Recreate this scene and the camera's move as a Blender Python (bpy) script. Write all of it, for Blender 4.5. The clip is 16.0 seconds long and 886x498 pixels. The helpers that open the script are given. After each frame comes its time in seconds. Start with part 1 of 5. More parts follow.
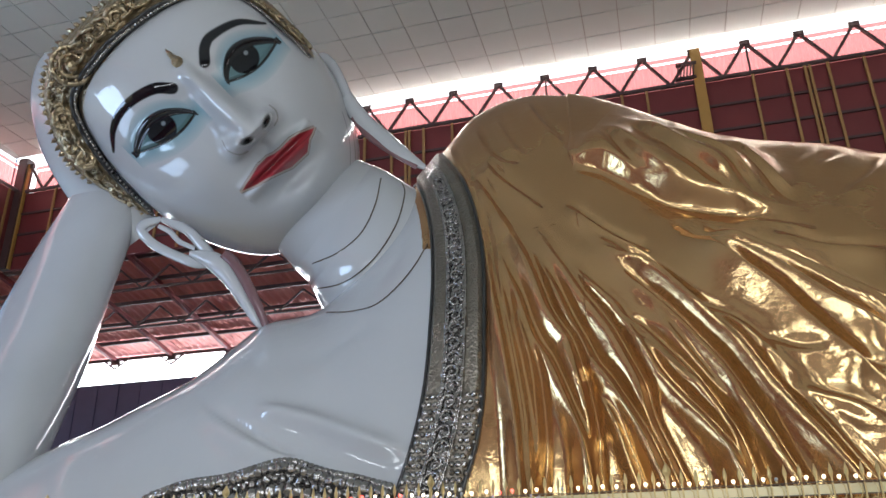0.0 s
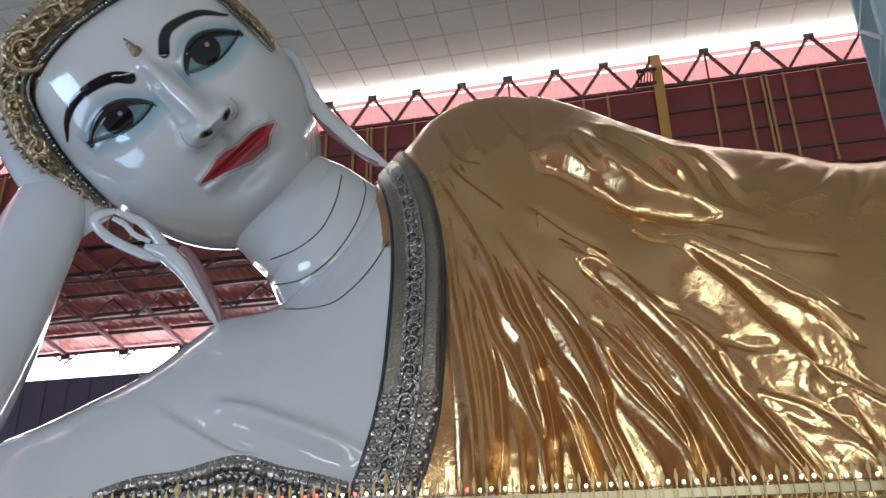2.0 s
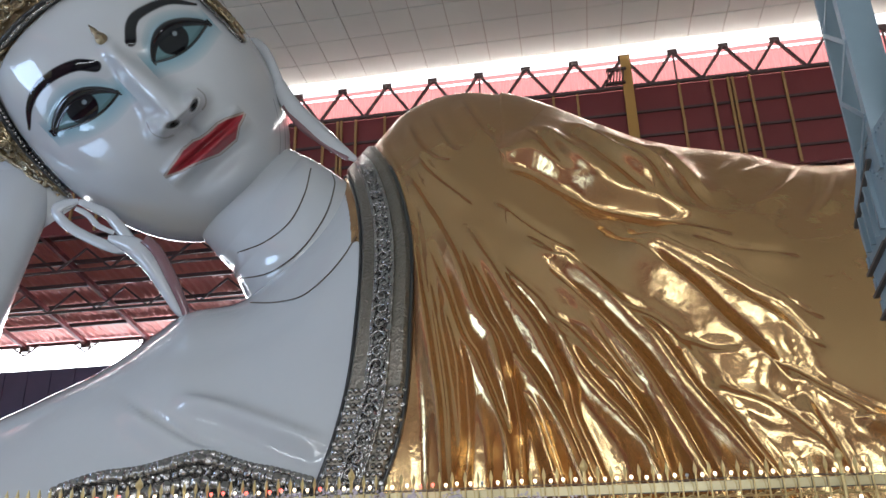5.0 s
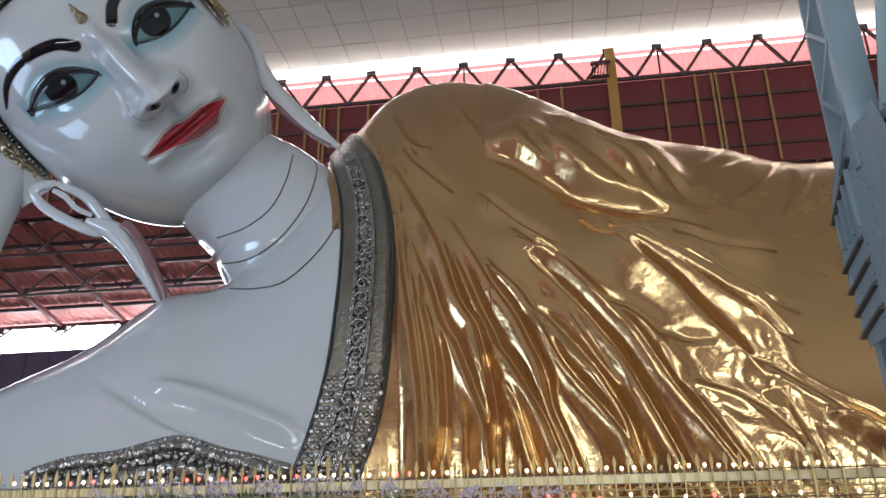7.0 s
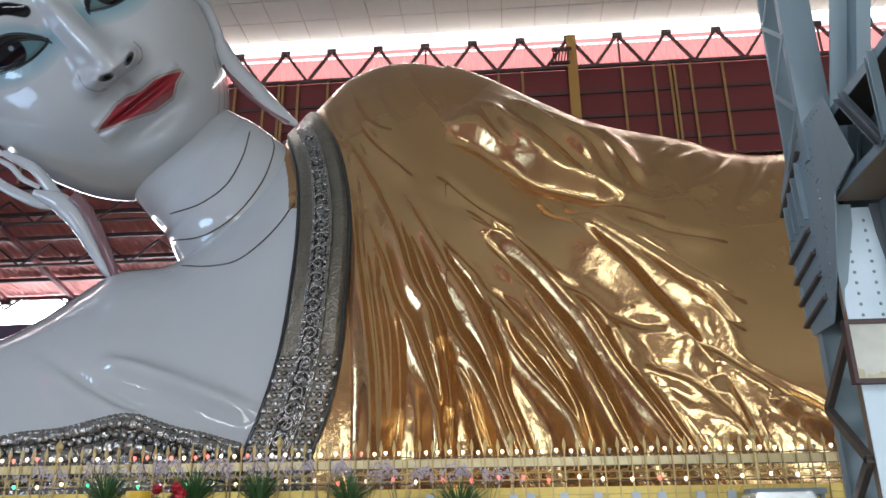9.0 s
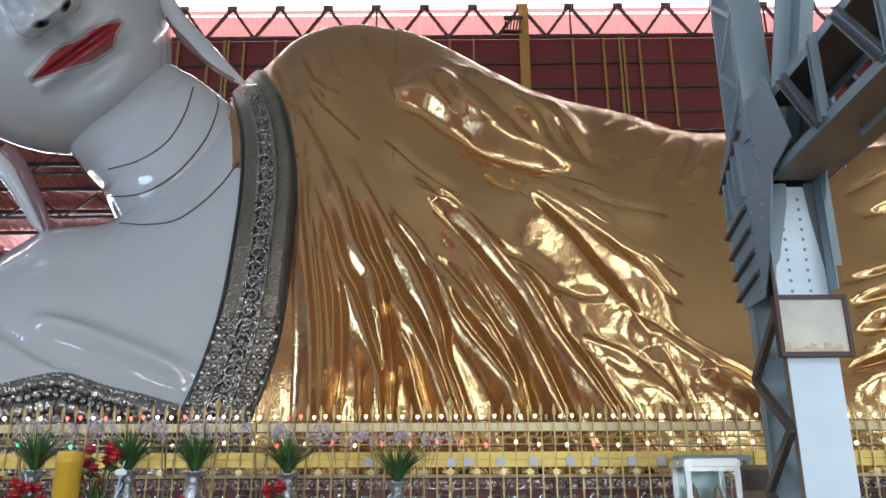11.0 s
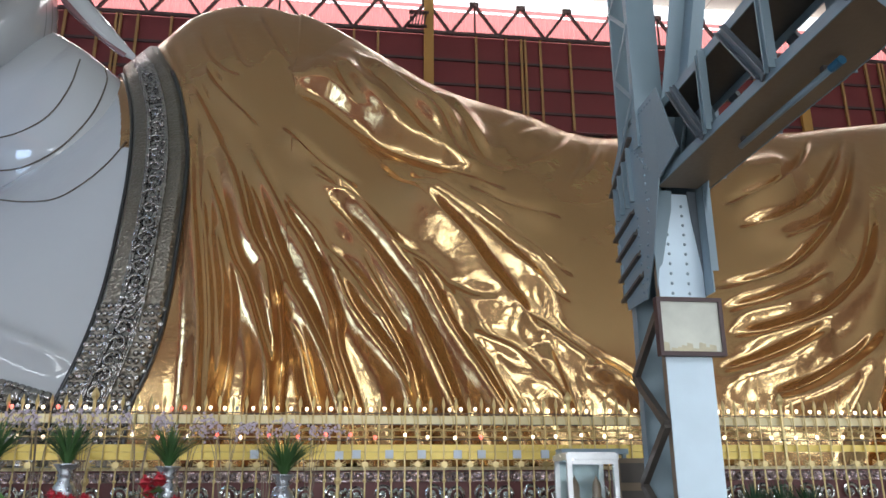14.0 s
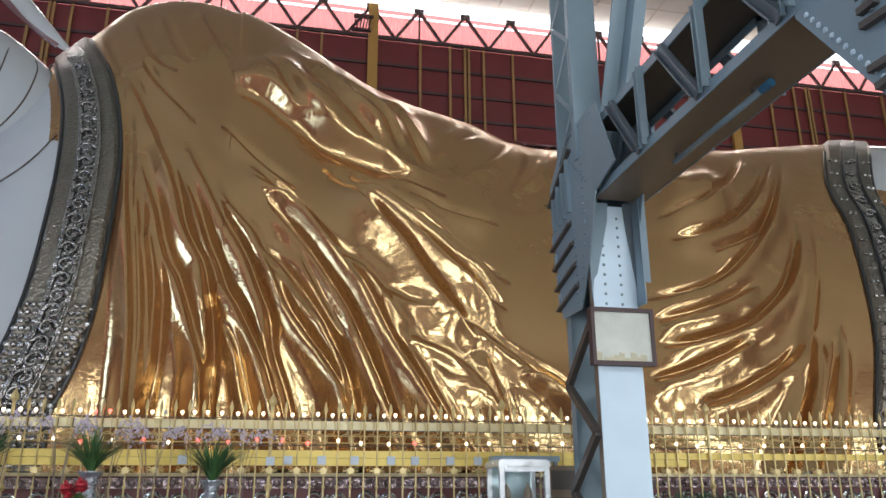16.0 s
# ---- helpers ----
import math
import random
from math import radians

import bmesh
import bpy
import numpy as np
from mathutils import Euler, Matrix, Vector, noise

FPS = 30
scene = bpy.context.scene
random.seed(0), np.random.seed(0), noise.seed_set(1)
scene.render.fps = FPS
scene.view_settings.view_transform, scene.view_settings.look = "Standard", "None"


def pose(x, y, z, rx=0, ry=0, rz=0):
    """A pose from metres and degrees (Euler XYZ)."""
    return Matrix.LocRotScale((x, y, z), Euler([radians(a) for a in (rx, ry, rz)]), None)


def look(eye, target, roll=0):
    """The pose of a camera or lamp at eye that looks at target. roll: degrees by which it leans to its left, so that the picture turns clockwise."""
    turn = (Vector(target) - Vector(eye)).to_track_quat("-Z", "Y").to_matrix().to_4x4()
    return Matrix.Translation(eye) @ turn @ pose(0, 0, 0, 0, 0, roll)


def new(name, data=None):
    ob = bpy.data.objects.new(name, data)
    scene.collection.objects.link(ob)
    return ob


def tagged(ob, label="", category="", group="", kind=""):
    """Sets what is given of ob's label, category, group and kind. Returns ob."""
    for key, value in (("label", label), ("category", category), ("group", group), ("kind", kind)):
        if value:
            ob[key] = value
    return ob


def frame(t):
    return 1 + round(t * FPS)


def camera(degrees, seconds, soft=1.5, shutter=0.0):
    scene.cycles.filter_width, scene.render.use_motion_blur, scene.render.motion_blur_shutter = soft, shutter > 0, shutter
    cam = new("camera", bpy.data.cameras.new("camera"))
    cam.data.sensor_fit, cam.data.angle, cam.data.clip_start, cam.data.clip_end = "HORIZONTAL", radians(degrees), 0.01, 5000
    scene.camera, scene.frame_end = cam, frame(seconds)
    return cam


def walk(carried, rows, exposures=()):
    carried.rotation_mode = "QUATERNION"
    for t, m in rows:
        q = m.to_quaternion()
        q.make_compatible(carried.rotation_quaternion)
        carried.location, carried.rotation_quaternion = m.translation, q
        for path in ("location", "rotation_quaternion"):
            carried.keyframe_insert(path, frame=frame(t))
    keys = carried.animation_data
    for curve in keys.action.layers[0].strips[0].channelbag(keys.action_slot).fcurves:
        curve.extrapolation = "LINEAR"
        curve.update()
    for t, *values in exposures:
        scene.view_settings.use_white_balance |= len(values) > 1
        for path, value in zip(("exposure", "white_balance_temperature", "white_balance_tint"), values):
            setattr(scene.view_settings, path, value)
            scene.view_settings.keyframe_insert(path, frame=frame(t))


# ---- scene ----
cam = camera(59.09, 16.0)
EYE = (0.0, 0.0, 1.6)
# seconds, tilt, lean, turn
PATH = [
    (0.0, 112.92, 0.95, 15.57),
    (0.5, 112.97, 0.98, 14.76),
    (1.0, 112.94, 0.97, 13.94),
    (1.5, 112.87, 1.02, 13.25),
    (2.0, 112.78, 1.02, 12.42),
    (2.5, 112.72, 1.17, 11.80),
    (3.0, 112.65, 1.08, 11.19),
    (3.5, 112.58, 1.17, 10.77),
    (4.0, 112.56, 1.26, 10.51),
    (6.5, 111.85, 0.82, 8.88),
    (7.0, 111.61, 0.70, 8.32),
    (7.5, 111.37, 0.66, 7.64),
    (8.0, 111.07, 0.52, 6.72),
    (8.5, 110.74, 0.54, 5.80),
    (11.0, 107.79, 0.19, 0.52),
    (11.5, 107.28, 0.29, -0.78),
    (12.0, 106.97, 0.35, -1.85),
    (12.5, 106.93, 0.22, -3.11),
    (13.0, 107.06, 0.21, -4.63),
    (13.5, 107.15, 0.31, -5.99),
    (14.0, 107.26, 0.36, -7.37),
    (14.5, 107.37, 0.29, -8.58),
    (15.0, 107.48, 0.27, -9.85),
    (15.5, 107.58, 0.28, -10.99),
    (16.0, 107.68, 0.27, -12.10),
]
walk(cam, [(t, pose(*EYE, a, b, c)) for t, a, b, c in PATH], exposures=[(0.0, 0.0), (16.0, 0.0)])

# ---- light ----
world = bpy.data.worlds.new("world")
scene.world = world
world.use_nodes = True
wn = world.node_tree.nodes
sky = wn.new("ShaderNodeTexSky")
sky.sky_type, sky.sun_disc = "NISHITA", False
sky.sun_elevation, sky.sun_rotation = radians(50), radians(200)
world.node_tree.links.new(sky.outputs[0], wn["Background"].inputs[0])
wn["Background"].inputs[1].default_value = 0.1


def area(name, place, target, wide, high, watts, colour):
    lamp = bpy.data.lights.new(name, "AREA")
    lamp.shape, lamp.size, lamp.size_y, lamp.energy, lamp.color = "RECTANGLE", wide, high, watts, colour
    ob = new(name, lamp)
    ob.matrix_world = look(place, target)
    return ob


DAY = (0.72, 0.86, 1.0)
SOFT_DAY, BLUE_DAY = (0.84, 0.92, 1.0), (0.48, 0.68, 1.0)
# high windows behind the terrace, unseen, inferred from the robe's gleams
for x in (-24, -12, 0, 12, 24, 36):
    area("daylight_front_window", (x, -13.6, 13.4), (x, 10, 7), 8.5, 1.7, 600, SOFT_DAY)
# low fill lamps added to brighten chest and lower robe; doorways are invented
for x in (-10, 4, 18, 32):
    area("fill_front_low", (x, -13.6, 3.1), (x, 10, 4), 7.5, 5, 960, SOFT_DAY)
area("daylight_end_window", (-29.0, 6, 12), (0, 12, 8), 7, 4, 1000, BLUE_DAY)
# low fill lamp added for gleams along the jaw; no door is known here
area("fill_end_low", (-29.0, 6, 2.8), (0, 11, 8), 9.5, 5, 1000, BLUE_DAY)
area("daylight_back_clerestory", (15, 28.2, 21.37), (15, 18, 22.2), 86, 0.28, 1600, (1.0, 0.97, 0.92))

# ---- materials ----
def mat(name, colour, rough=0.5, metal=0.0, grain=0.0, grain_size=20.0, stain=0.15, stain_size=1.2, coat=0.0, spread=0.0):
    m = bpy.data.materials.new(name)
    m.use_nodes = True
    t = m.node_tree
    p = t.nodes["Principled BSDF"]
    tc = t.nodes.new("ShaderNodeTexCoord")
    big = t.nodes.new("ShaderNodeTexNoise")
    big.inputs["Scale"].default_value, big.inputs["Detail"].default_value = stain_size, 6
    small = t.nodes.new("ShaderNodeTexNoise")
    small.inputs["Scale"].default_value, small.inputs["Detail"].default_value = grain_size, 4
    for n in (big, small):
        t.links.new(tc.outputs["Object"], n.inputs["Vector"])
    mix = t.nodes.new("ShaderNodeMix")
    mix.data_type = "RGBA"
    mix.inputs[6].default_value = (*[c * (1 - stain) for c in colour], 1)
    mix.inputs[7].default_value = (*[min(1, c * (1 + stain)) for c in colour], 1)
    t.links.new(big.outputs["Fac"], mix.inputs[0])
    t.links.new(mix.outputs[2], p.inputs["Base Color"])
    rr = t.nodes.new("ShaderNodeMapRange")
    rr.inputs[3].default_value, rr.inputs[4].default_value = max(0.02, rough * 0.75), min(1, rough * 1.25)
    t.links.new(small.outputs["Fac"], rr.inputs[0])
    t.links.new(rr.outputs[0], p.inputs["Roughness"])
    p.inputs["Metallic"].default_value = metal
    if coat:
        p.inputs["Coat Weight"].default_value, p.inputs["Coat Roughness"].default_value = coat, 0.06
    if grain:
        b = t.nodes.new("ShaderNodeBump")
        b.inputs["Strength"].default_value, b.inputs["Distance"].default_value = grain, 0.02
        t.links.new(small.outputs["Fac"], b.inputs["Height"])
        t.links.new(b.outputs[0], p.inputs["Normal"])
    if spread:
        info = t.nodes.new("ShaderNodeObjectInfo")
        hsv = t.nodes.new("ShaderNodeHueSaturation")
        vr = t.nodes.new("ShaderNodeMapRange")
        vr.inputs[3].default_value, vr.inputs[4].default_value = 1 - spread, 1 + spread
        t.links.new(info.outputs["Random"], vr.inputs[0])
        t.links.new(vr.outputs[0], hsv.inputs["Value"])
        t.links.new(mix.outputs[2], hsv.inputs["Color"])
        t.links.new(hsv.outputs[0], p.inputs["Base Color"])
    return m


def glow(name, colour, strength):
    m = bpy.data.materials.new(name)
    m.use_nodes = True
    p = m.node_tree.nodes["Principled BSDF"]
    p.inputs["Base Color"].default_value = (*colour, 1)
    p.inputs["Emission Color"].default_value = (*colour, 1)
    p.inputs["Emission Strength"].default_value = strength
    return m


def enamel_mat():
    """Glossy white enamel; the painted features come from the colour attribute."""
    m = mat("white_enamel", (0.45, 0.46, 0.475), 0.05, 0, 0.45, 2.2, 0.06, 0.6, 0.1)
    t = m.node_tree
    p = t.nodes["Principled BSDF"]
    at = t.nodes.new("ShaderNodeAttribute")
    at.attribute_name = "paint"
    mul = t.nodes.new("ShaderNodeMix")
    mul.data_type, mul.blend_type = "RGBA", "MULTIPLY"
    mul.inputs[0].default_value = 1
    src = p.inputs["Base Color"].links[0].from_socket
    t.links.new(src, mul.inputs[6])
    t.links.new(at.outputs["Color"], mul.inputs[7])
    t.links.new(mul.outputs[2], p.inputs["Base Color"])
    return m


def gold_mat():
    """Gold leaf laid on plaster: patchy tone, hammered unevenness."""
    m = mat("gold_leaf", (0.84, 0.60, 0.29), 0.155, 1.0, 0.0, 5.0, 0.12, 0.5)
    t = m.node_tree
    p = t.nodes["Principled BSDF"]
    tc = t.nodes["Texture Coordinate"]
    last = None
    for scale, detail, strength, distance in ((1.3, 2, 0.16, 0.12), (4.5, 3, 0.18, 0.035), (14.0, 3, 0.24, 0.012)):
        a = t.nodes.new("ShaderNodeTexNoise")
        a.inputs["Scale"].default_value, a.inputs["Detail"].default_value, a.inputs["Roughness"].default_value = scale, detail, 0.5
        t.links.new(tc.outputs["Object"], a.inputs["Vector"])
        b = t.nodes.new("ShaderNodeBump")
        b.inputs["Strength"].default_value, b.inputs["Distance"].default_value = strength, distance
        t.links.new(a.outputs["Fac"], b.inputs["Height"])
        if last:
            t.links.new(last.outputs[0], b.inputs["Normal"])
        last = b
    t.links.new(last.outputs[0], p.inputs["Normal"])
    # burnished leaf over a duller ground
    dull = t.nodes.new("ShaderNodeBsdfPrincipled")
    dull.inputs["Metallic"].default_value, dull.inputs["Roughness"].default_value = 0.75, 0.62
    dull.inputs["Base Color"].default_value = (0.34, 0.15, 0.064, 1)
    t.links.new(last.outputs[0], dull.inputs["Normal"])
    mx = t.nodes.new("ShaderNodeMixShader")
    mx.inputs[0].default_value = 0.48
    t.links.new(dull.outputs[0], mx.inputs[1])
    t.links.new(p.outputs[0], mx.inputs[2])
    t.links.new(mx.outputs[0], t.nodes["Material Output"].inputs[0])
    return m


def mosaic_mat(name, colour, scale, depth=0.5, rough=0.22):
    """Cut mirror glass set in dark putty."""
    m = mat(name, colour, rough, 0.9, 0, 20, 0.3, 1.5)
    t = m.node_tree
    p = t.nodes["Principled BSDF"]
    tc = t.nodes["Texture Coordinate"]
    v = t.nodes.new("ShaderNodeTexVoronoi")
    v.inputs["Scale"].default_value = scale
    t.links.new(tc.outputs["Object"], v.inputs["Vector"])
    n = t.nodes.new("ShaderNodeTexNoise")
    n.inputs["Scale"].default_value = scale * 0.4
    t.links.new(tc.outputs["Object"], n.inputs["Vector"])
    add = t.nodes.new("ShaderNodeMath")
    add.operation = "ADD"
    t.links.new(v.outputs["Distance"], add.inputs[0])
    t.links.new(n.outputs["Fac"], add.inputs[1])
    b = t.nodes.new("ShaderNodeBump")
    b.inputs["Strength"].default_value, b.inputs["Distance"].default_value = depth, 0.08
    t.links.new(add.outputs[0], b.inputs["Height"])
    t.links.new(b.outputs[0], p.inputs["Normal"])
    return m


def sheet_mat():
    """Thin red roofing sheet that lets daylight through."""
    m = bpy.data.materials.new("red_translucent_sheet")
    m.use_nodes = True
    t = m.node_tree
    out = t.nodes["Material Output"]
    d = t.nodes["Principled BSDF"]
    d.inputs["Base Color"].default_value = (0.55, 0.16, 0.15, 1)
    d.inputs["Roughness"].default_value = 0.5
    tr = t.nodes.new("ShaderNodeBsdfTransparent")
    tr.inputs[0].default_value = (0.95, 0.36, 0.34, 1)
    mx = t.nodes.new("ShaderNodeMixShader")
    mx.inputs[0].default_value = 0.55
    t.links.new(d.outputs[0], mx.inputs[1])
    t.links.new(tr.outputs[0], mx.inputs[2])
    t.links.new(mx.outputs[0], out.inputs[0])
    return m


ENAMEL = enamel_mat()
GOLD = gold_mat()
MOSAIC = mosaic_mat("mirror_mosaic", (0.34, 0.32, 0.30), 9.0)
MOSAIC_FINE = mosaic_mat("fine_mosaic", (0.26, 0.23, 0.19), 22.0, 0.35, 0.3)
PIPING = mat("dark_piping", (0.06, 0.06, 0.06), 0.3, 0.6)
CROWN = mosaic_mat("crown_gilding", (0.38, 0.30, 0.19), 9.0, 0.6, 0.3)
WALL_RED = mat("red_painted_sheet", (0.17, 0.028, 0.03), 0.55, 0, 0.1, 30, 0.25, 0.4)
TRUSS = mat("brown_truss_paint", (0.075, 0.04, 0.04), 0.5)
BATTEN = mat("ochre_batten", (0.34, 0.19, 0.07), 0.6)
POST_Y = mat("yellow_post_paint", (0.42, 0.23, 0.06), 0.55)
CEIL = mat("white_ceiling_panel", (0.58, 0.61, 0.57), 0.7, 0, 0.05, 6, 0.08, 0.3)
JOINT = mat("ceiling_joint", (0.42, 0.40, 0.36), 0.8)
STEEL = mat("grey_blue_steel_paint", (0.21, 0.28, 0.32), 0.42, 0.1, 0.05, 40, 0.12, 2.0)
STEEL_LIGHT = mat("silver_steel_paint", (0.58, 0.69, 0.77), 0.38, 0.2, 0.03, 30, 0.1, 3.0)
STEEL_DARK = mat("dark_steel", (0.10, 0.085, 0.075), 0.5, 0.2)
GREY_STEEL = mat("grey_steel_paint", (0.13, 0.15, 0.17), 0.4, 0.3, 0.05, 40, 0.15, 3.0)
RUSTY = mat("brown_primer", (0.22, 0.16, 0.11), 0.5, 0.1)
FENCE = mat("gold_fence_paint", (0.58, 0.44, 0.20), 0.35, 0.35, 0, 20, 0.2, 5)
BEAM = mat("yellow_gold_beam", (0.68, 0.50, 0.12), 0.4, 0.2, 0.05, 15, 0.2, 3)
CREAM = mat("cream_tile", (0.72, 0.62, 0.36), 0.35, 0.1)
MAROON = mat("maroon_plaster", (0.16, 0.05, 0.05), 0.5)
SILVER = mosaic_mat("silver_mirror", (0.72, 0.72, 0.70), 9.0, 0.7, 0.12)
CHROME = mat("steel_sheet", (0.82, 0.83, 0.83), 0.14, 1.0, 0.35, 9, 0.1, 4)
PEWTER = mat("pewter_vase", (0.42, 0.44, 0.47), 0.28, 0.9, 0, 20, 0.1, 6)
LEAF = mat("green_leaf", (0.05, 0.12, 0.035), 0.45, 0, 0, 30, 0.35, 8)
LILAC = mat("lilac_petal", (0.50, 0.42, 0.50), 0.6, 0, 0, 20, 0.2, 6)
ROSE = mat("red_petal", (0.42, 0.015, 0.03), 0.5, 0, 0, 20, 0.3, 8)
FLOOR = mat("floor_tile", (0.30, 0.27, 0.24), 0.3, 0, 0.03, 12, 0.15, 0.6)
PLAIN_WALL = mat("plain_wall", (0.36, 0.31, 0.27), 0.8, 0, 0.05, 10, 0.1, 0.3)
SHEET = sheet_mat()
SKYGLOW = glow("daylight_backdrop", (0.95, 0.97, 1.0), 1.7)
AISLE_GLOW = glow("aisle_daylight", (0.9, 0.95, 1.0), 12.0)
BULB_W = glow("bulb_warm", (1.0, 0.80, 0.58), 3.6)
BULB_R = glow("bulb_red", (1.0, 0.12, 0.09), 3.5)
BULB_G = glow("bulb_green", (0.10, 1.0, 0.45), 2.0)
BULB_B = glow("bulb_blue", (0.15, 0.2, 1.0), 2.5)


# ---- mesh helpers ----
def make(name, verts, faces, materials, parent=None, label="", smooth=False, index=None):
    me = bpy.data.meshes.new(name)
    me.from_pydata([tuple(v) for v in verts], [], faces)
    for m in materials if isinstance(materials, (list, tuple)) else [materials]:
        me.materials.append(m)
    if index is not None:
        me.polygons.foreach_set("material_index", index)
    if smooth:
        me.polygons.foreach_set("use_smooth", [True] * len(me.polygons))
    me.update()
    ob = new(name, me)
    if parent:
        ob.parent = parent
    if label:
        tagged(ob, label)
    return ob


class Bag:
    """Collects verts and faces for one mesh."""

    def __init__(self):
        self.v, self.f, self.m = [], [], []

    def add(self, verts, faces, m=0):
        n = len(self.v)
        self.v += [tuple(p) for p in verts]
        self.f += [tuple(i + n for i in q) for q in faces]
        self.m += [m] * len(faces)

    def box(self, lo, hi, m=0, bev=0.0):
        x0, y0, z0 = lo
        x1, y1, z1 = hi
        c = [(x0, y0, z0), (x1, y0, z0), (x1, y1, z0), (x0, y1, z0), (x0, y0, z1), (x1, y0, z1), (x1, y1, z1), (x0, y1, z1)]
        self.add(c, [(0, 3, 2, 1), (4, 5, 6, 7), (0, 1, 5, 4), (1, 2, 6, 5), (2, 3, 7, 6), (3, 0, 4, 7)], m)

    def bar(self, a, b, w, h, m=0, up=(0, 0, 1)):
        """A straight bar of section w x h from a to b."""
        a, b = Vector(a), Vector(b)
        d = (b - a).normalized()
        s = d.cross(Vector(up))
        if s.length < 1e-4:
            s = d.cross(Vector((1, 0, 0)))
        s.normalize()
        t = s.cross(d)
        c = [p + s * (i * w / 2) + t * (j * h / 2) for p in (a, b) for i, j in ((-1, -1), (1, -1), (1, 1), (-1, 1))]
        self.add(c, [(3, 2, 1, 0), (4, 5, 6, 7), (0, 1, 5, 4), (1, 2, 6, 5), (2, 3, 7, 6), (3, 0, 4, 7)], m)

    def tube(self, pts, radii, seg=12, m=0, flat=1.0, closed=False, caps=True):
        pts = [Vector(p) for p in pts]
        if not isinstance(radii, (list, tuple)):
            radii = [radii] * len(pts)
        ring = []
        ref = None
        for i, p in enumerate(pts):
            d = (pts[(i + 1) % len(pts)] if closed or i < len(pts) - 1 else p) - (pts[i - 1] if closed or i else p)
            d.normalize()
            if ref is None:
                ref = d.orthogonal()
            s = (ref - d * ref.dot(d)).normalized()
            ref = s
            t = d.cross(s)
            ring.append([p + (s * math.cos(a) + t * math.sin(a) * flat) * radii[i] for a in (2 * math.pi * k / seg for k in range(seg))])
        v = [q for r in ring for q in r]
        f = []
        n = len(pts)
        for i in range(n if closed else n - 1):
            for k in range(seg):
                j = (i + 1) % n
                f.append((i * seg + k, i * seg + (k + 1) % seg, j * seg + (k + 1) % seg, j * seg + k))
        if caps and not closed:
            f += [tuple(reversed(range(seg))), tuple(range((n - 1) * seg, n * seg))]
        self.add(v, f, m)

    def ball(self, c, r, seg=8, rings=5, m=0, scale=(1, 1, 1)):
        v, f = [], []
        for i in range(rings + 1):
            th = math.pi * i / rings
            for k in range(seg):
                a = 2 * math.pi * k / seg
                v.append((c[0] + r * scale[0] * math.sin(th) * math.cos(a), c[1] + r * scale[1] * math.sin(th) * math.sin(a), c[2] + r * scale[2] * math.cos(th)))
        for i in range(rings):
            for k in range(seg):
                f.append((i * seg + k, (i + 1) * seg + k, (i + 1) * seg + (k + 1) % seg, i * seg + (k + 1) % seg))
        self.add(v, f, m)

    def lathe(self, c, profile, seg=16, m=0):
        v, f = [], []
        for r, z in profile:
            for k in range(seg):
                a = 2 * math.pi * k / seg
                v.append((c[0] + r * math.cos(a), c[1] + r * math.sin(a), c[2] + z))
        for i in range(len(profile) - 1):
            for k in range(seg):
                f.append((i * seg + k, i * seg + (k + 1) % seg, (i + 1) * seg + (k + 1) % seg, (i + 1) * seg + k))
        self.add(v, f, m)

    def out(self, name, materials, parent=None, label="", smooth=False):
        return make(name, self.v, self.f, materials, parent, label, smooth, self.m)


def thing(name, label, category, group="", kind="", at=(0, 0, 0)):
    ob = new(name)
    ob.location = at
    return tagged(ob, label, category, group, kind)


def smooth_line(pts, n):
    """Catmull-Rom through pts, n samples."""
    p = np.array(pts, float)
    p = np.vstack([2 * p[0] - p[1], p, 2 * p[-1] - p[-2]])
    out = []
    for s in np.linspace(0, len(p) - 3 - 1e-6, n):
        i = int(s)
        t = s - i
        a, b, c, d = p[i:i + 4]
        out.append(0.5 * (2 * b + (c - a) * t + (2 * a - 5 * b + 4 * c - d) * t ** 2 + (3 * b - a - 3 * c + d) * t ** 3))
    return np.array(out)


# ---- the hall ----
WALL_Y, CEIL_Z = 28.0, 21.55
LEFT_X, RIGHT_X, FRONT_Y = -29.4, 62.0, -14.0


def at(u, v, y):
    """A place in the hall by its slopes from the terrace: sideways u, upwards v, at depth y."""
    return (u * y, y, EYE[2] + v * y)


b = Bag()
b.box((LEFT_X - 12, FRONT_Y - 1, -0.3), (RIGHT_X, 60, 0.0))
tagged(b.out("floor", FLOOR), "grey tiled hall floor", "floor", kind="structure")

# ceiling of square panels with sunken joints, in one mesh
b = Bag()
STEP = 1.35
b.box((LEFT_X - 0.5, FRONT_Y - 0.5, CEIL_Z + 0.05), (RIGHT_X, WALL_Y - 0.3, CEIL_Z + 0.2), 1)
for i in range(68):
    for j in range(31):
        x, y = LEFT_X + i * STEP, WALL_Y - 0.35 - j * STEP
        if y - STEP < FRONT_Y:
            continue
        dz = 0.012 * noise.noise((i * 3.1, j * 2.7, 0))
        b.box((x + 0.02, y - STEP + 0.02, CEIL_Z + dz), (x + STEP - 0.02, y - 0.02, CEIL_Z + 0.048), 0)
tagged(b.out("ceiling", [CEIL, JOINT]), "white square-panelled hall ceiling with dark joints", "ceiling", kind="structure")

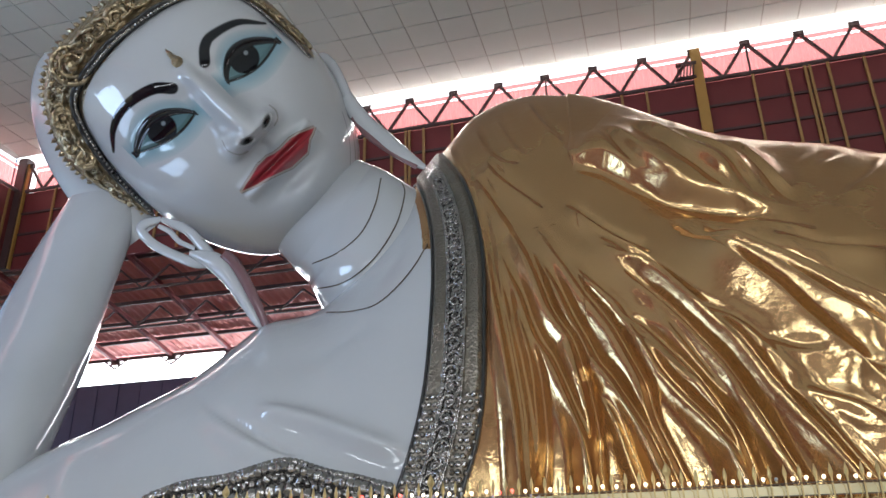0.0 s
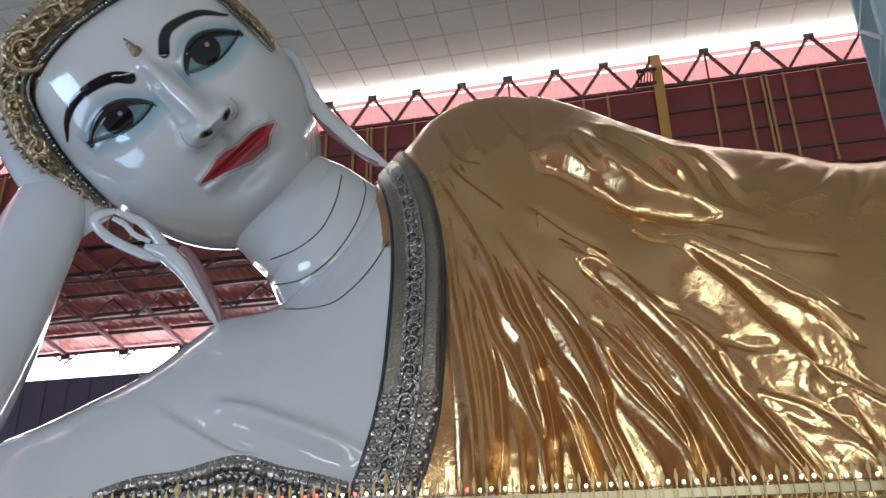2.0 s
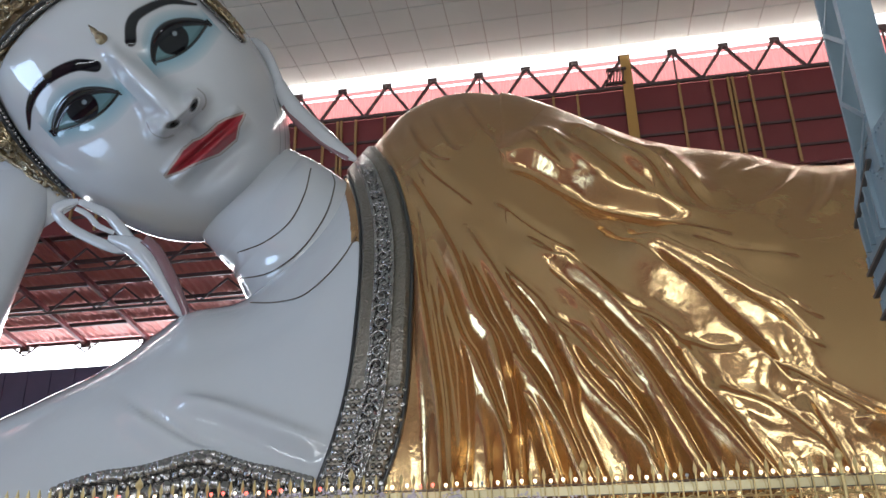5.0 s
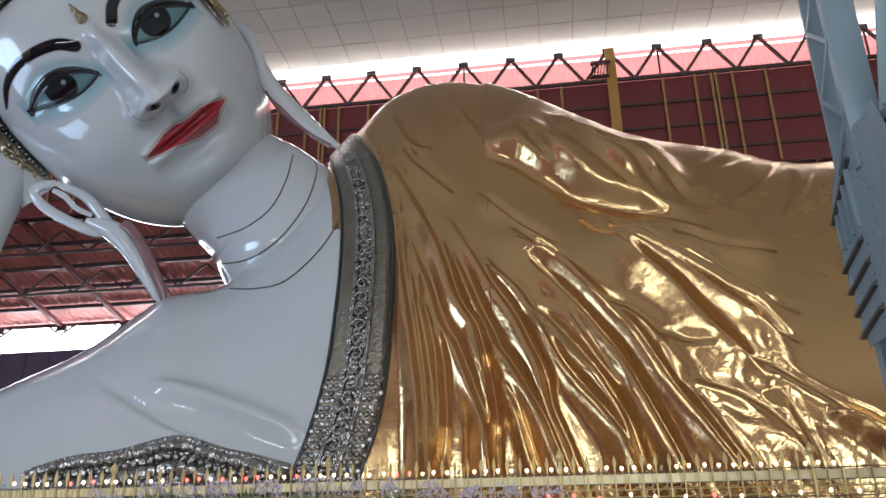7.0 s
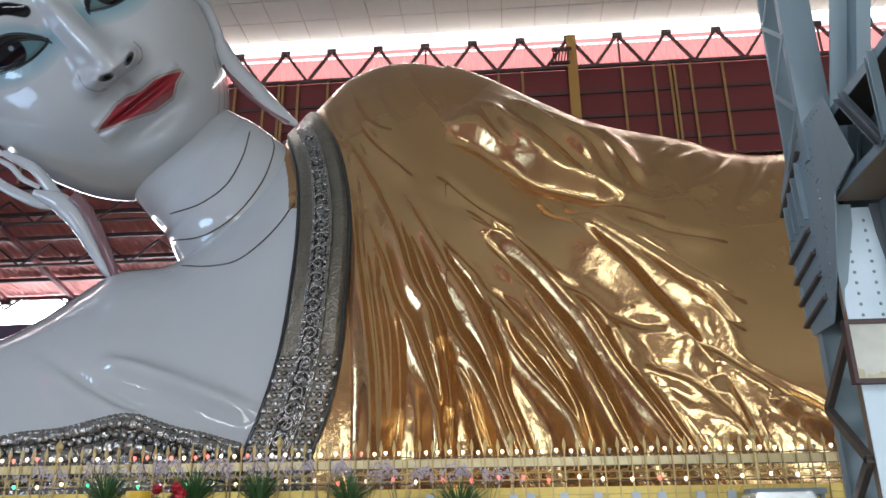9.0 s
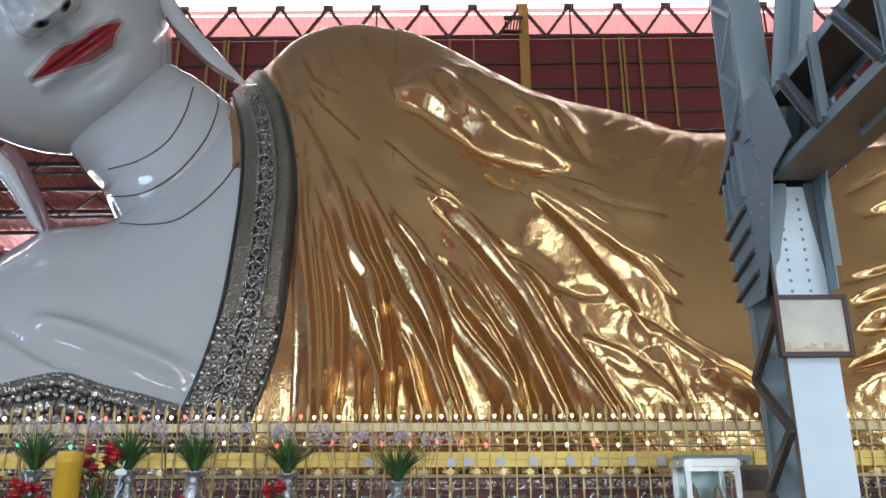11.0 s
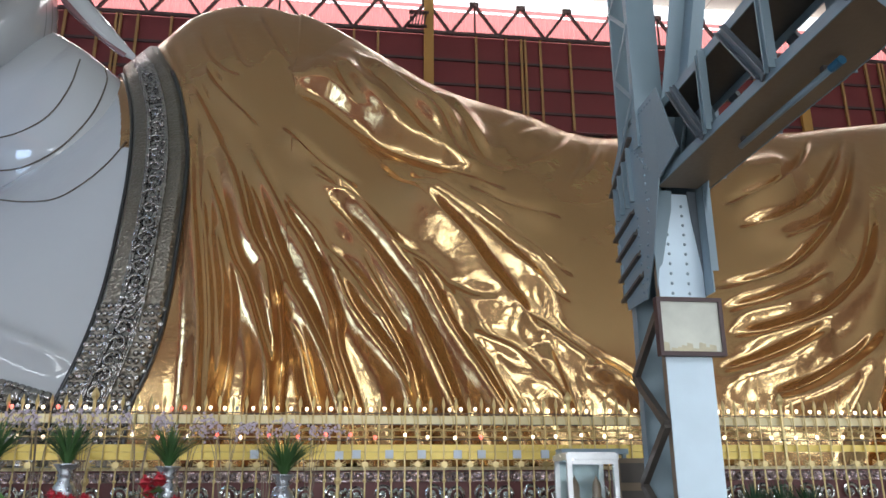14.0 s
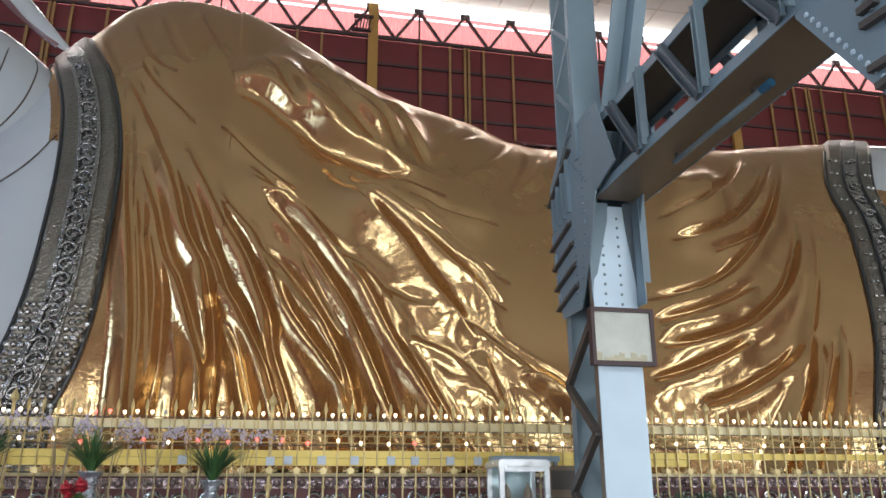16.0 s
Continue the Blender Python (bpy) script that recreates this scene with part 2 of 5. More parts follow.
# back wall: red sheet above the aisle opening
WALL_TOP, WALL_LOW = 1.6 + 0.6462 * WALL_Y, 1.6 + 0.50 * WALL_Y
b = Bag()
b.box((LEFT_X, WALL_Y + 0.12, WALL_LOW), (RIGHT_X, WALL_Y + 0.3, WALL_TOP), 0)
for v in (0.605, 0.565, 0.526):
    b.box((LEFT_X, WALL_Y + 0.02, 1.6 + v * WALL_Y - 0.05), (RIGHT_X, WALL_Y + 0.12, 1.6 + v * WALL_Y + 0.05), 1)
back = tagged(b.out("wall_back", [WALL_RED, TRUSS]), "dark red sheet-clad hall wall with ochre battens", "wall", kind="structure")
for bay in range(-2, 5):
    x0 = (0.112 + 0.579 * bay) * WALL_Y
    if LEFT_X < x0 < RIGHT_X:
        b = Bag()
        b.box((x0 - 0.2, WALL_Y - 0.12, WALL_LOW), (x0 + 0.2, WALL_Y + 0.05, 1.6 + 0.702 * WALL_Y), 0)
        b.out("wall_post", POST_Y, back, "yellow painted post")
    for k, du in enumerate((0.071, 0.116, 0.139, 0.145, 0.168, 0.2136, 0.285, 0.33, 0.376, 0.40, 0.425, 0.47, 0.505)):
        x = x0 + du * WALL_Y
        if LEFT_X < x < RIGHT_X:
            b = Bag()
            b.box((x - 0.05, WALL_Y - 0.03, WALL_LOW), (x + 0.05, WALL_Y + 0.06, WALL_TOP - 0.02), 0)
            b.out("batten", BATTEN, back)


def clerestory(name, place, along, inward, length, parent_label):
    """A truss with translucent red sheet behind and daylight beyond."""
    root = thing(name, parent_label, "truss", kind="structure")
    root.matrix_world = Matrix.Translation(place) @ Matrix(((along[0], inward[0], 0, 0), (along[1], inward[1], 0, 0), (0, 0, 1, 0), (0, 0, 0, 1)))
    z0, z1 = 1.6 + 0.648 * WALL_Y, 1.6 + 0.700 * WALL_Y
    sp = 0.0717 * WALL_Y
    c = Bag()
    c.bar((0, 0, z0), (length, 0, z0), 0.14, 0.14)
    c.out("bottom_chord", TRUSS, root)
    c = Bag()
    c.add([(0, -0.3, z1 - 0.1), (length, -0.3, z1 - 0.1), (length, -0.3, z1 + 0.1), (0, -0.3, z1 + 0.1)], [(0, 1, 2, 3)])
    c.out("eaves_plate", SHEET, root)
    n = int(length / sp)
    for k in range(n):
        c = Bag()
        x = k * sp
        c.bar((x - sp / 2, 0, z0), (x, 0, z1), 0.11, 0.11, up=(0, 1, 0))
        c.bar((x, 0, z1), (x + sp / 2, 0, z0), 0.11, 0.11, up=(0, 1, 0))
        c.box((x - 0.2, -0.07, z1 - 0.13), (x + 0.2, 0.07, z1 + 0.08))
        if k % 4 == 1:
            c.bar((x + 0.02, 0, z0), (x + 0.02, 0, z1), 0.07, 0.07, up=(0, 1, 0))
        c.out("web", TRUSS, root)
    # corrugated translucent sheet
    c = Bag()
    v, f = [], []
    m = int(length / 0.12)
    for k in range(m + 1):
        y = -0.45 - 0.03 * math.cos(k * math.pi)
        v += [(k * 0.12, y, z0 + 0.05), (k * 0.12, y, z1 - 0.1)]
    f = [(2 * k, 2 * k + 2, 2 * k + 3, 2 * k + 1) for k in range(m)]
    c.add(v, f)
    c.out("sheet", SHEET, root, "backlit translucent red sheet")
    return root


APEX0 = -0.393 * WALL_Y
k0 = int((APEX0 - LEFT_X) / (0.0717 * WALL_Y))
clerestory("clerestory_back", (APEX0 - k0 * 0.0717 * WALL_Y, WALL_Y, 0), (1, 0), (0, -1), 90, "brown zigzag roof truss before glowing red sheets")
clerestory("clerestory_end", (LEFT_X, FRONT_Y, 0), (0, 1), (1, 0), WALL_Y - FRONT_Y, "brown zigzag roof truss at the hall's end")
b = Bag()
b.box((LEFT_X - 0.3, FRONT_Y, WALL_LOW), (LEFT_X - 0.12, WALL_Y, WALL_TOP))
endw = tagged(b.out("wall_end", WALL_RED), "dark red sheet-clad end wall", "wall", kind="structure")
for k in range(24):
    b = Bag()
    y = WALL_Y - 0.6 - k * 1.7
    b.box((LEFT_X - 0.12, y - 0.05, WALL_LOW), (LEFT_X - 0.03, y + 0.05, WALL_TOP - 0.02))
    b.out("batten", BATTEN, endw)
b = Bag()
b.box((LEFT_X - 0.25, WALL_Y - 0.25, WALL_LOW), (LEFT_X + 0.25, WALL_Y + 0.25, CEIL_Z))
tagged(b.out("trim_corner_post", TRUSS), "brown steel corner post", "post", kind="structure")
# daylight outside the clerestories
b = Bag()
b.box((LEFT_X - 3, WALL_Y + 2.2, 17), (RIGHT_X, WALL_Y + 2.3, 27))
b.box((LEFT_X - 3.2, FRONT_Y, 17), (LEFT_X - 3.1, WALL_Y + 2.2, 27))
tagged(b.out("backdrop_daylight", SKYGLOW), "bright white daylight outside the hall", "sky", kind="structure")

# lower aisle beyond the back wall: sloping red roof, window band, dark wall
AISLE_Y = 40.0
b = Bag()
za, zb = WALL_LOW + 1.5, 1.6 + 0.325 * AISLE_Y
v, f = [], []
for k in range(0, 421):
    x = LEFT_X - 14 + k * 0.22
    dz = 0.03 * math.cos(k * math.pi)
    v += [(x, WALL_Y + 0.3, za + dz), (x, AISLE_Y + 0.5, zb + dz)]
f = [(2 * k, 2 * k + 1, 2 * k + 3, 2 * k + 2) for k in range(420)]
b.add(v, f)
aisle = tagged(b.out("roof_aisle", mat("aisle_roof_sheet", (0.60, 0.19, 0.16), 0.6)), "red sheet lean-to roof on brown purlins", "roof", kind="structure")
for k in range(7):
    t = k / 6
    b = Bag()
    y, z = WALL_Y + 0.5 + t * (AISLE_Y - WALL_Y - 0.3), za + t * (zb - za) - 0.14
    b.box((LEFT_X - 14, y - 0.07, z - 0.1), (RIGHT_X, y + 0.07, z + 0.1))
    b.out("purlin", TRUSS, aisle)
for k in range(22):
    x = -39.5 + k * 3.9
    b = Bag()
    b.bar((x, WALL_Y + 0.3, za - 0.4), (x, AISLE_Y, zb - 0.35), 0.22, 0.22)
    b.out("rafter", WALL_RED, aisle)
    b = Bag()
    zl = zb - 0.35
    for d in (-1, 1):
        b.bar((x, AISLE_Y - 0.2, zl - 0.5), (x + d * 0.9, AISLE_Y - 0.2, zl + 0.1), 0.1, 0.1)
    b.box((x - 0.3, AISLE_Y - 0.28, zl - 0.25), (x + 0.3, AISLE_Y - 0.12, zl + 0.1))
    b.out("knee_brace", TRUSS, aisle)
for y in (31.0, 34.5):
    t = (y - WALL_Y) / (AISLE_Y - WALL_Y)
    z = za + t * (zb - za) - 0.3
    b = Bag()
    b.bar((LEFT_X - 14, y, z - 1.1), (RIGHT_X, y, z - 1.1), 0.12, 0.12)
    for k in range(32):
        x = LEFT_X - 14 + k * 2.8
        b.bar((x, y, z - 1.1), (x + 1.4, y, z), 0.09, 0.09)
        b.bar((x + 1.4, y, z), (x + 2.8, y, z - 1.1), 0.09, 0.09)
    b.out("aisle_truss", TRUSS, aisle)
b = Bag()
DUSK = mat("blue_grey_sheet", (0.10, 0.085, 0.16), 0.6)
b.box((LEFT_X - 14, AISLE_Y, 0), (RIGHT_X, AISLE_Y + 0.2, 1.6 + 0.283 * AISLE_Y))
for k in range(60):
    x = LEFT_X - 14 + k * 1.5
    b.box((x, AISLE_Y - 0.06, 0), (x + 0.07, AISLE_Y, 1.6 + 0.283 * AISLE_Y))
tagged(b.out("wall_aisle", DUSK), "dark blue-grey sheet wall below a window band", "wall", kind="structure")
b = Bag()
b.box((LEFT_X - 20, AISLE_Y + 3, 8), (RIGHT_X, AISLE_Y + 3.1, 20))
tagged(b.out("backdrop_aisle_daylight", AISLE_GLOW), "white daylight beyond the window band", "sky", kind="structure")

# unseen front side behind the visitors: added wall, invented doorways, high window band
b = Bag()
b.box((LEFT_X, FRONT_Y - 0.3, 6.2), (RIGHT_X, FRONT_Y, 12.1))
b.box((LEFT_X, FRONT_Y - 0.3, 14.7), (RIGHT_X, FRONT_Y, CEIL_Z + 0.2))
for x0, x1 in ((LEFT_X, -14), (-6, 0), (8, 14), (22, 28), (36, RIGHT_X)):
    b.box((x0, FRONT_Y - 0.3, 0), (x1, FRONT_Y, 6.2))
for x in (-18, -6, 6, 18, 30):
    b.box((x - 1.6, FRONT_Y - 0.3, 12.1), (x + 1.6, FRONT_Y, 14.7))
b.box((40.4, FRONT_Y - 0.3, 12.1), (RIGHT_X, FRONT_Y, 14.7))
tagged(b.out("wall_front", PLAIN_WALL), "unseen plain wall with added low openings and a window band", "wall", kind="structure")
b = Bag()
b.box((RIGHT_X, FRONT_Y - 0.3, 0), (RIGHT_X + 0.3, 60, CEIL_Z + 0.2))
tagged(b.out("wall_far_end", PLAIN_WALL), "plain far end wall", "wall", kind="structure")
# unseen; the opening at floor level is invented for the low fill lamp
b = Bag()
b.box((LEFT_X - 0.3, FRONT_Y - 0.3, 0), (LEFT_X, -2.2, WALL_LOW))
b.box((LEFT_X - 0.3, -2.2, 5.4), (LEFT_X, 14.2, 8.2))
b.box((LEFT_X - 0.3, -2.2, 0), (LEFT_X, 1.0, 5.4))
b.box((LEFT_X - 0.3, 11.0, 0), (LEFT_X, 14.2, 5.4))
b.box((LEFT_X - 0.3, 14.2, 0), (LEFT_X, WALL_Y - 2, WALL_LOW - 3))
tagged(b.out("wall_end_low", WALL_RED), "unseen low end wall round a window and an added opening", "wall", kind="structure")

# ---- the statue ----
TOP_LINE = [(-1.341, 0.097), (-1.179, 0.125), (-0.975, 0.166), (-0.898, 0.187), (-0.740, 0.244), (-0.650, 0.284), (-0.589, 0.326), (-0.541, 0.354), (-0.460, 0.365), (-0.396, 0.428), (-0.326, 0.529), (-0.263, 0.601), (-0.226, 0.644), (-0.181, 0.666), (-0.129, 0.671), (-0.078, 0.661), (-0.075, 0.665), (-0.018, 0.640), (0.064, 0.590), (0.147, 0.549), (0.256, 0.520), (0.315, 0.498), (0.389, 0.491), (0.539, 0.503), (0.685, 0.519), (0.851, 0.544), (0.967, 0.552)]
BAND_LEFT = [(-0.344, 0.585), (-0.312, 0.554), (-0.291, 0.491), (-0.286, 0.406), (-0.292, 0.306), (-0.302, 0.228), (-0.318, 0.162), (-0.341, 0.098)]
BAND_RIGHT = [(-0.270, 0.597), (-0.238, 0.544), (-0.219, 0.476), (-0.212, 0.405), (-0.215, 0.299), (-0.220, 0.222), (-0.232, 0.157), (-0.254, 0.094)]
HEM_LINE = [(-0.702, 0.114), (-0.650, 0.128), (-0.588, 0.133), (-0.537, 0.143), (-0.487, 0.148), (-0.436, 0.133), (-0.388, 0.122), (-0.341, 0.109)]
CUFF_LINE = [(0.849, 0.549), (0.842, 0.470), (0.867, 0.405), (0.880, 0.313), (0.880, 0.225), (0.859, 0.108)]
FAN_FOLDS = [
    [(-0.218, 0.503), (-0.213, 0.465), (-0.205, 0.412), (-0.195, 0.349), (-0.188, 0.303), (-0.18, 0.243), (-0.173, 0.186), (-0.169, 0.116)],
    [(-0.193, 0.429), (-0.182, 0.35), (-0.174, 0.296), (-0.167, 0.244), (-0.161, 0.186), (-0.158, 0.116)],
    [(-0.17, 0.342), (-0.16, 0.304), (-0.149, 0.252), (-0.147, 0.208), (-0.147, 0.158), (-0.151, 0.116)],
    [(-0.195, 0.45), (-0.173, 0.382), (-0.162, 0.351), (-0.145, 0.293), (-0.129, 0.264), (-0.116, 0.231), (-0.102, 0.187), (-0.089, 0.145), (-0.084, 0.107)],
    [(-0.192, 0.492), (-0.161, 0.435), (-0.14, 0.38), (-0.128, 0.337), (-0.116, 0.31), (-0.102, 0.284), (-0.094, 0.257), (-0.087, 0.217), (-0.082, 0.166), (-0.083, 0.117)],
    [(-0.139, 0.424), (-0.115, 0.365), (-0.097, 0.315), (-0.083, 0.284), (-0.071, 0.254), (-0.055, 0.229), (-0.035, 0.189), (-0.019, 0.153), (-0.007, 0.118)]]
FAN_FOLDS_FAR = [
    [(-0.134, 0.458), (-0.114, 0.414), (-0.093, 0.374), (-0.077, 0.343), (-0.06, 0.316), (-0.044, 0.286), (-0.028, 0.248), (-0.017, 0.219), (-0.01, 0.175), (0.005, 0.132), (0.014, 0.104)],
    [(-0.101, 0.418), (-0.074, 0.373), (-0.055, 0.35), (-0.038, 0.33), (-0.026, 0.308), (-0.007, 0.291), (0.016, 0.263), (0.045, 0.224), (0.065, 0.191), (0.083, 0.155), (0.092, 0.119)],
    [(-0.028, 0.306), (-0.013, 0.275), (0.008, 0.231), (0.031, 0.198), (0.054, 0.167), (0.075, 0.133), (0.084, 0.108)],
    [(-0.043, 0.397), (-0.005, 0.35), (0.028, 0.312), (0.052, 0.28), (0.082, 0.237), (0.104, 0.192), (0.124, 0.148), (0.14, 0.109)],
    [(-0.056, 0.421), (-0.02, 0.39), (0.012, 0.374), (0.05, 0.329), (0.081, 0.291), (0.111, 0.251), (0.141, 0.2), (0.165, 0.164), (0.191, 0.12)]]
CROSS_FOLDS = [
    [(0.039, 0.435), (0.087, 0.398), (0.142, 0.361), (0.188, 0.325), (0.227, 0.291), (0.258, 0.268), (0.288, 0.249), (0.32, 0.238)],
    [(0.079, 0.422), (0.118, 0.402), (0.158, 0.376), (0.205, 0.345), (0.247, 0.314), (0.282, 0.292), (0.322, 0.274)],
    [(0.048, 0.423), (0.114, 0.356), (0.157, 0.316), (0.188, 0.279), (0.218, 0.245), (0.244, 0.218), (0.269, 0.194)],
    [(0.218, 0.247), (0.264, 0.214), (0.301, 0.188), (0.331, 0.166), (0.384, 0.13)],
    [(-0.068, 0.437), (-0.029, 0.406), (0.02, 0.366), (0.065, 0.32), (0.103, 0.29), (0.134, 0.257), (0.164, 0.216)],
    [(0.165, 0.199), (0.186, 0.164), (0.206, 0.129), (0.222, 0.103)],
    [(0.153, 0.208), (0.202, 0.19), (0.239, 0.17), (0.272, 0.136), (0.286, 0.113)],
    [(0.315, 0.159), (0.354, 0.152), (0.392, 0.13)],
    [(0.134, 0.263), (0.164, 0.247), (0.21, 0.234)],
    [(0.27, 0.192), (0.281, 0.158), (0.294, 0.122), (0.301, 0.107)]]
FINE_FOLDS = [
    [(-0.257, 0.609), (-0.245, 0.579), (-0.23, 0.545), (-0.221, 0.511)],
    [(-0.218, 0.636), (-0.2, 0.592), (-0.175, 0.565), (-0.144, 0.555)],
    [(-0.185, 0.648), (-0.168, 0.608), (-0.153, 0.582), (-0.137, 0.565)],
    [(-0.135, 0.667), (-0.122, 0.634), (-0.1, 0.599), (-0.083, 0.575)],
    [(-0.202, 0.572), (-0.187, 0.544), (-0.148, 0.504), (-0.115, 0.471)],
    [(-0.219, 0.546), (-0.188, 0.488), (-0.164, 0.446)],
    [(0.005, 0.327), (0.036, 0.273), (0.063, 0.228), (0.09, 0.184)],
    [(0.045, 0.232), (0.066, 0.193), (0.083, 0.162)],
    [(-0.098, 0.49), (-0.037, 0.431), (0.025, 0.388)],
    [(-0.016, 0.287), (0.015, 0.25), (0.045, 0.209)],
    [(-0.11, 0.283), (-0.097, 0.246), (-0.09, 0.217)],
    [(-0.07, 0.217), (-0.05, 0.174), (-0.037, 0.125)]]
SHOULDER_FOLDS = [
    [(-0.099, 0.581), (-0.074, 0.549), (-0.034, 0.528), (0.006, 0.497), (0.046, 0.47), (0.09, 0.454), (0.146, 0.44), (0.206, 0.435)],
    [(0.003, 0.6), (0.022, 0.564), (0.047, 0.529), (0.071, 0.501), (0.103, 0.472), (0.138, 0.443)],
    [(-0.045, 0.596), (-0.019, 0.553), (0.007, 0.511), (0.04, 0.478), (0.088, 0.45)],
    [(0.036, 0.576), (0.077, 0.525), (0.118, 0.49), (0.166, 0.45)],
    [(0.085, 0.575), (0.126, 0.535), (0.158, 0.498), (0.183, 0.47), (0.211, 0.444)]]
SHOULDER_SWELLS = [
    [(-0.093, 0.606), (-0.043, 0.56), (0.014, 0.516), (0.078, 0.472)],
    [(0.004, 0.573), (0.053, 0.523), (0.11, 0.483), (0.166, 0.447)],
    [(-0.017, 0.599), (0.036, 0.557), (0.085, 0.507), (0.15, 0.463)],
    [(0.076, 0.57), (0.118, 0.528), (0.158, 0.486), (0.198, 0.449)]]
CROSS_SWELLS = [
    [(0.164, 0.186), (0.201, 0.157), (0.245, 0.132), (0.282, 0.113)],
    [(0.088, 0.315), (0.119, 0.28), (0.164, 0.212), (0.194, 0.164)]]
CHEST_GLEAM = [(-0.561, 0.237), (-0.525, 0.225), (-0.473, 0.211), (-0.422, 0.193), (-0.349, 0.166), (-0.317, 0.153)]
SLEEVE_FOLDS = [
    [(0.207, 0.491), (0.241, 0.514), (0.254, 0.523)],
    [(0.236, 0.486), (0.27, 0.5), (0.296, 0.508)],
    [(0.247, 0.439), (0.298, 0.468), (0.32, 0.492), (0.334, 0.505)],
    [(0.308, 0.41), (0.331, 0.442), (0.341, 0.469), (0.335, 0.492)],
    [(0.329, 0.416), (0.349, 0.445), (0.363, 0.476), (0.367, 0.491)],
    [(0.36, 0.437), (0.372, 0.469), (0.385, 0.49)],
    [(0.118, 0.431), (0.166, 0.419), (0.23, 0.399)],
    [(0.15, 0.408), (0.229, 0.377), (0.31, 0.361)]]
HIP_FOLDS = [
    [(0.529, 0.389), (0.605, 0.408), (0.645, 0.434), (0.679, 0.474), (0.698, 0.517)],
    [(0.544, 0.355), (0.619, 0.369), (0.68, 0.405), (0.726, 0.459), (0.756, 0.521)],
    [(0.615, 0.338), (0.673, 0.359), (0.716, 0.389), (0.747, 0.434)],
    [(0.5, 0.264), (0.563, 0.275), (0.629, 0.299), (0.68, 0.337), (0.726, 0.394), (0.753, 0.462), (0.766, 0.522)],
    [(0.515, 0.231), (0.586, 0.246), (0.653, 0.274), (0.704, 0.304)],
    [(0.511, 0.196), (0.582, 0.205), (0.666, 0.233), (0.717, 0.269), (0.751, 0.307), (0.773, 0.362), (0.779, 0.417)],
    [(0.503, 0.147), (0.568, 0.165), (0.633, 0.19), (0.682, 0.216)],
    [(0.571, 0.113), (0.634, 0.131), (0.692, 0.16), (0.732, 0.186), (0.76, 0.221)]]
HIP_PLEATS = [
    [(0.801, 0.419), (0.796, 0.336), (0.78, 0.265), (0.759, 0.204), (0.741, 0.146), (0.729, 0.118)],
    [(0.811, 0.231), (0.791, 0.172), (0.773, 0.123)],
    [(0.827, 0.254), (0.824, 0.19), (0.808, 0.123)],
    [(0.778, 0.256), (0.779, 0.188), (0.759, 0.122)]]
HIP_SWELLS = [
    [(0.534, 0.445), (0.599, 0.441), (0.668, 0.465)],
    [(0.508, 0.252), (0.579, 0.26), (0.654, 0.28)],
    [(0.514, 0.22), (0.585, 0.231), (0.66, 0.255)],
    [(0.501, 0.129), (0.575, 0.142), (0.649, 0.172)],
    [(0.578, 0.1), (0.66, 0.125), (0.729, 0.162)]]
SKIN_CREASES = [
    [(-0.655, 0.248), (-0.596, 0.210), (-0.549, 0.182), (-0.505, 0.161), (-0.454, 0.150)]]
THROAT_LINE = [(-0.448, 0.360), (-0.411, 0.358), (-0.372, 0.364), (-0.339, 0.388), (-0.313, 0.418), (-0.294, 0.449)]

FRONT, FOOT_V = 10.9, 0.03
parts = {"v": [], "f": [], "m": [], "c": []}


def put(verts, faces, index, colours=None):
    n = sum(len(a) for a in parts["v"])
    verts = np.asarray(verts, float)
    parts["v"].append(verts)
    parts["f"].append([tuple(int(i) + n for i in q) for q in faces])
    parts["m"].append(np.full(len(faces), index) if np.isscalar(index) else np.asarray(index))
    parts["c"].append(np.ones((len(verts), 3)) if colours is None else colours)


def grid_faces(r, c):
    i = np.arange(r * c).reshape(r, c)
    return np.stack([i[:-1, :-1], i[:-1, 1:], i[1:, 1:], i[1:, :-1]], -1).reshape(-1, 4)


def lines_at(line, q, along=1):
    """Value of a drawn line at q; along 1: u as a function of v."""
    s = smooth_line(line, 120)
    o = np.argsort(s[:, along])
    return np.interp(q, s[o, along], s[o, 1 - along])


us = np.concatenate([np.linspace(-1.34, -0.37, 150)[:-1], np.linspace(-0.37, 1.0, 1150), np.linspace(1.0, 1.55, 80)[1:]])
NC, NR = len(us), 400
tl = smooth_line(TOP_LINE, 400)
vt = np.interp(us, tl[:, 0], tl[:, 1])
vt = np.where(us > 0.9668, 0.5522 - 0.10 * (us - 0.9668) ** 2, vt)
s = np.linspace(0, 1, NR) ** 0.9
U = np.repeat(us[None], NR, 0)
V = FOOT_V + (vt[None] - FOOT_V) * s[:, None]
deep = 8.6 * vt[None]
Y = FRONT + deep * (1 - np.sqrt(np.clip(1 - s[:, None] ** 2.2, 0, 1))) - 0.3 * (1 - s[:, None]) ** 2
P = np.stack([U * Y, Y, 1.6 + V * Y], -1)


def normals(P):
    a = np.gradient(P, axis=1)
    c = np.gradient(P, axis=0)
    n = np.cross(a, c)
    return n / (np.linalg.norm(n, axis=-1, keepdims=True) + 1e-9)


lift = np.zeros_like(U)


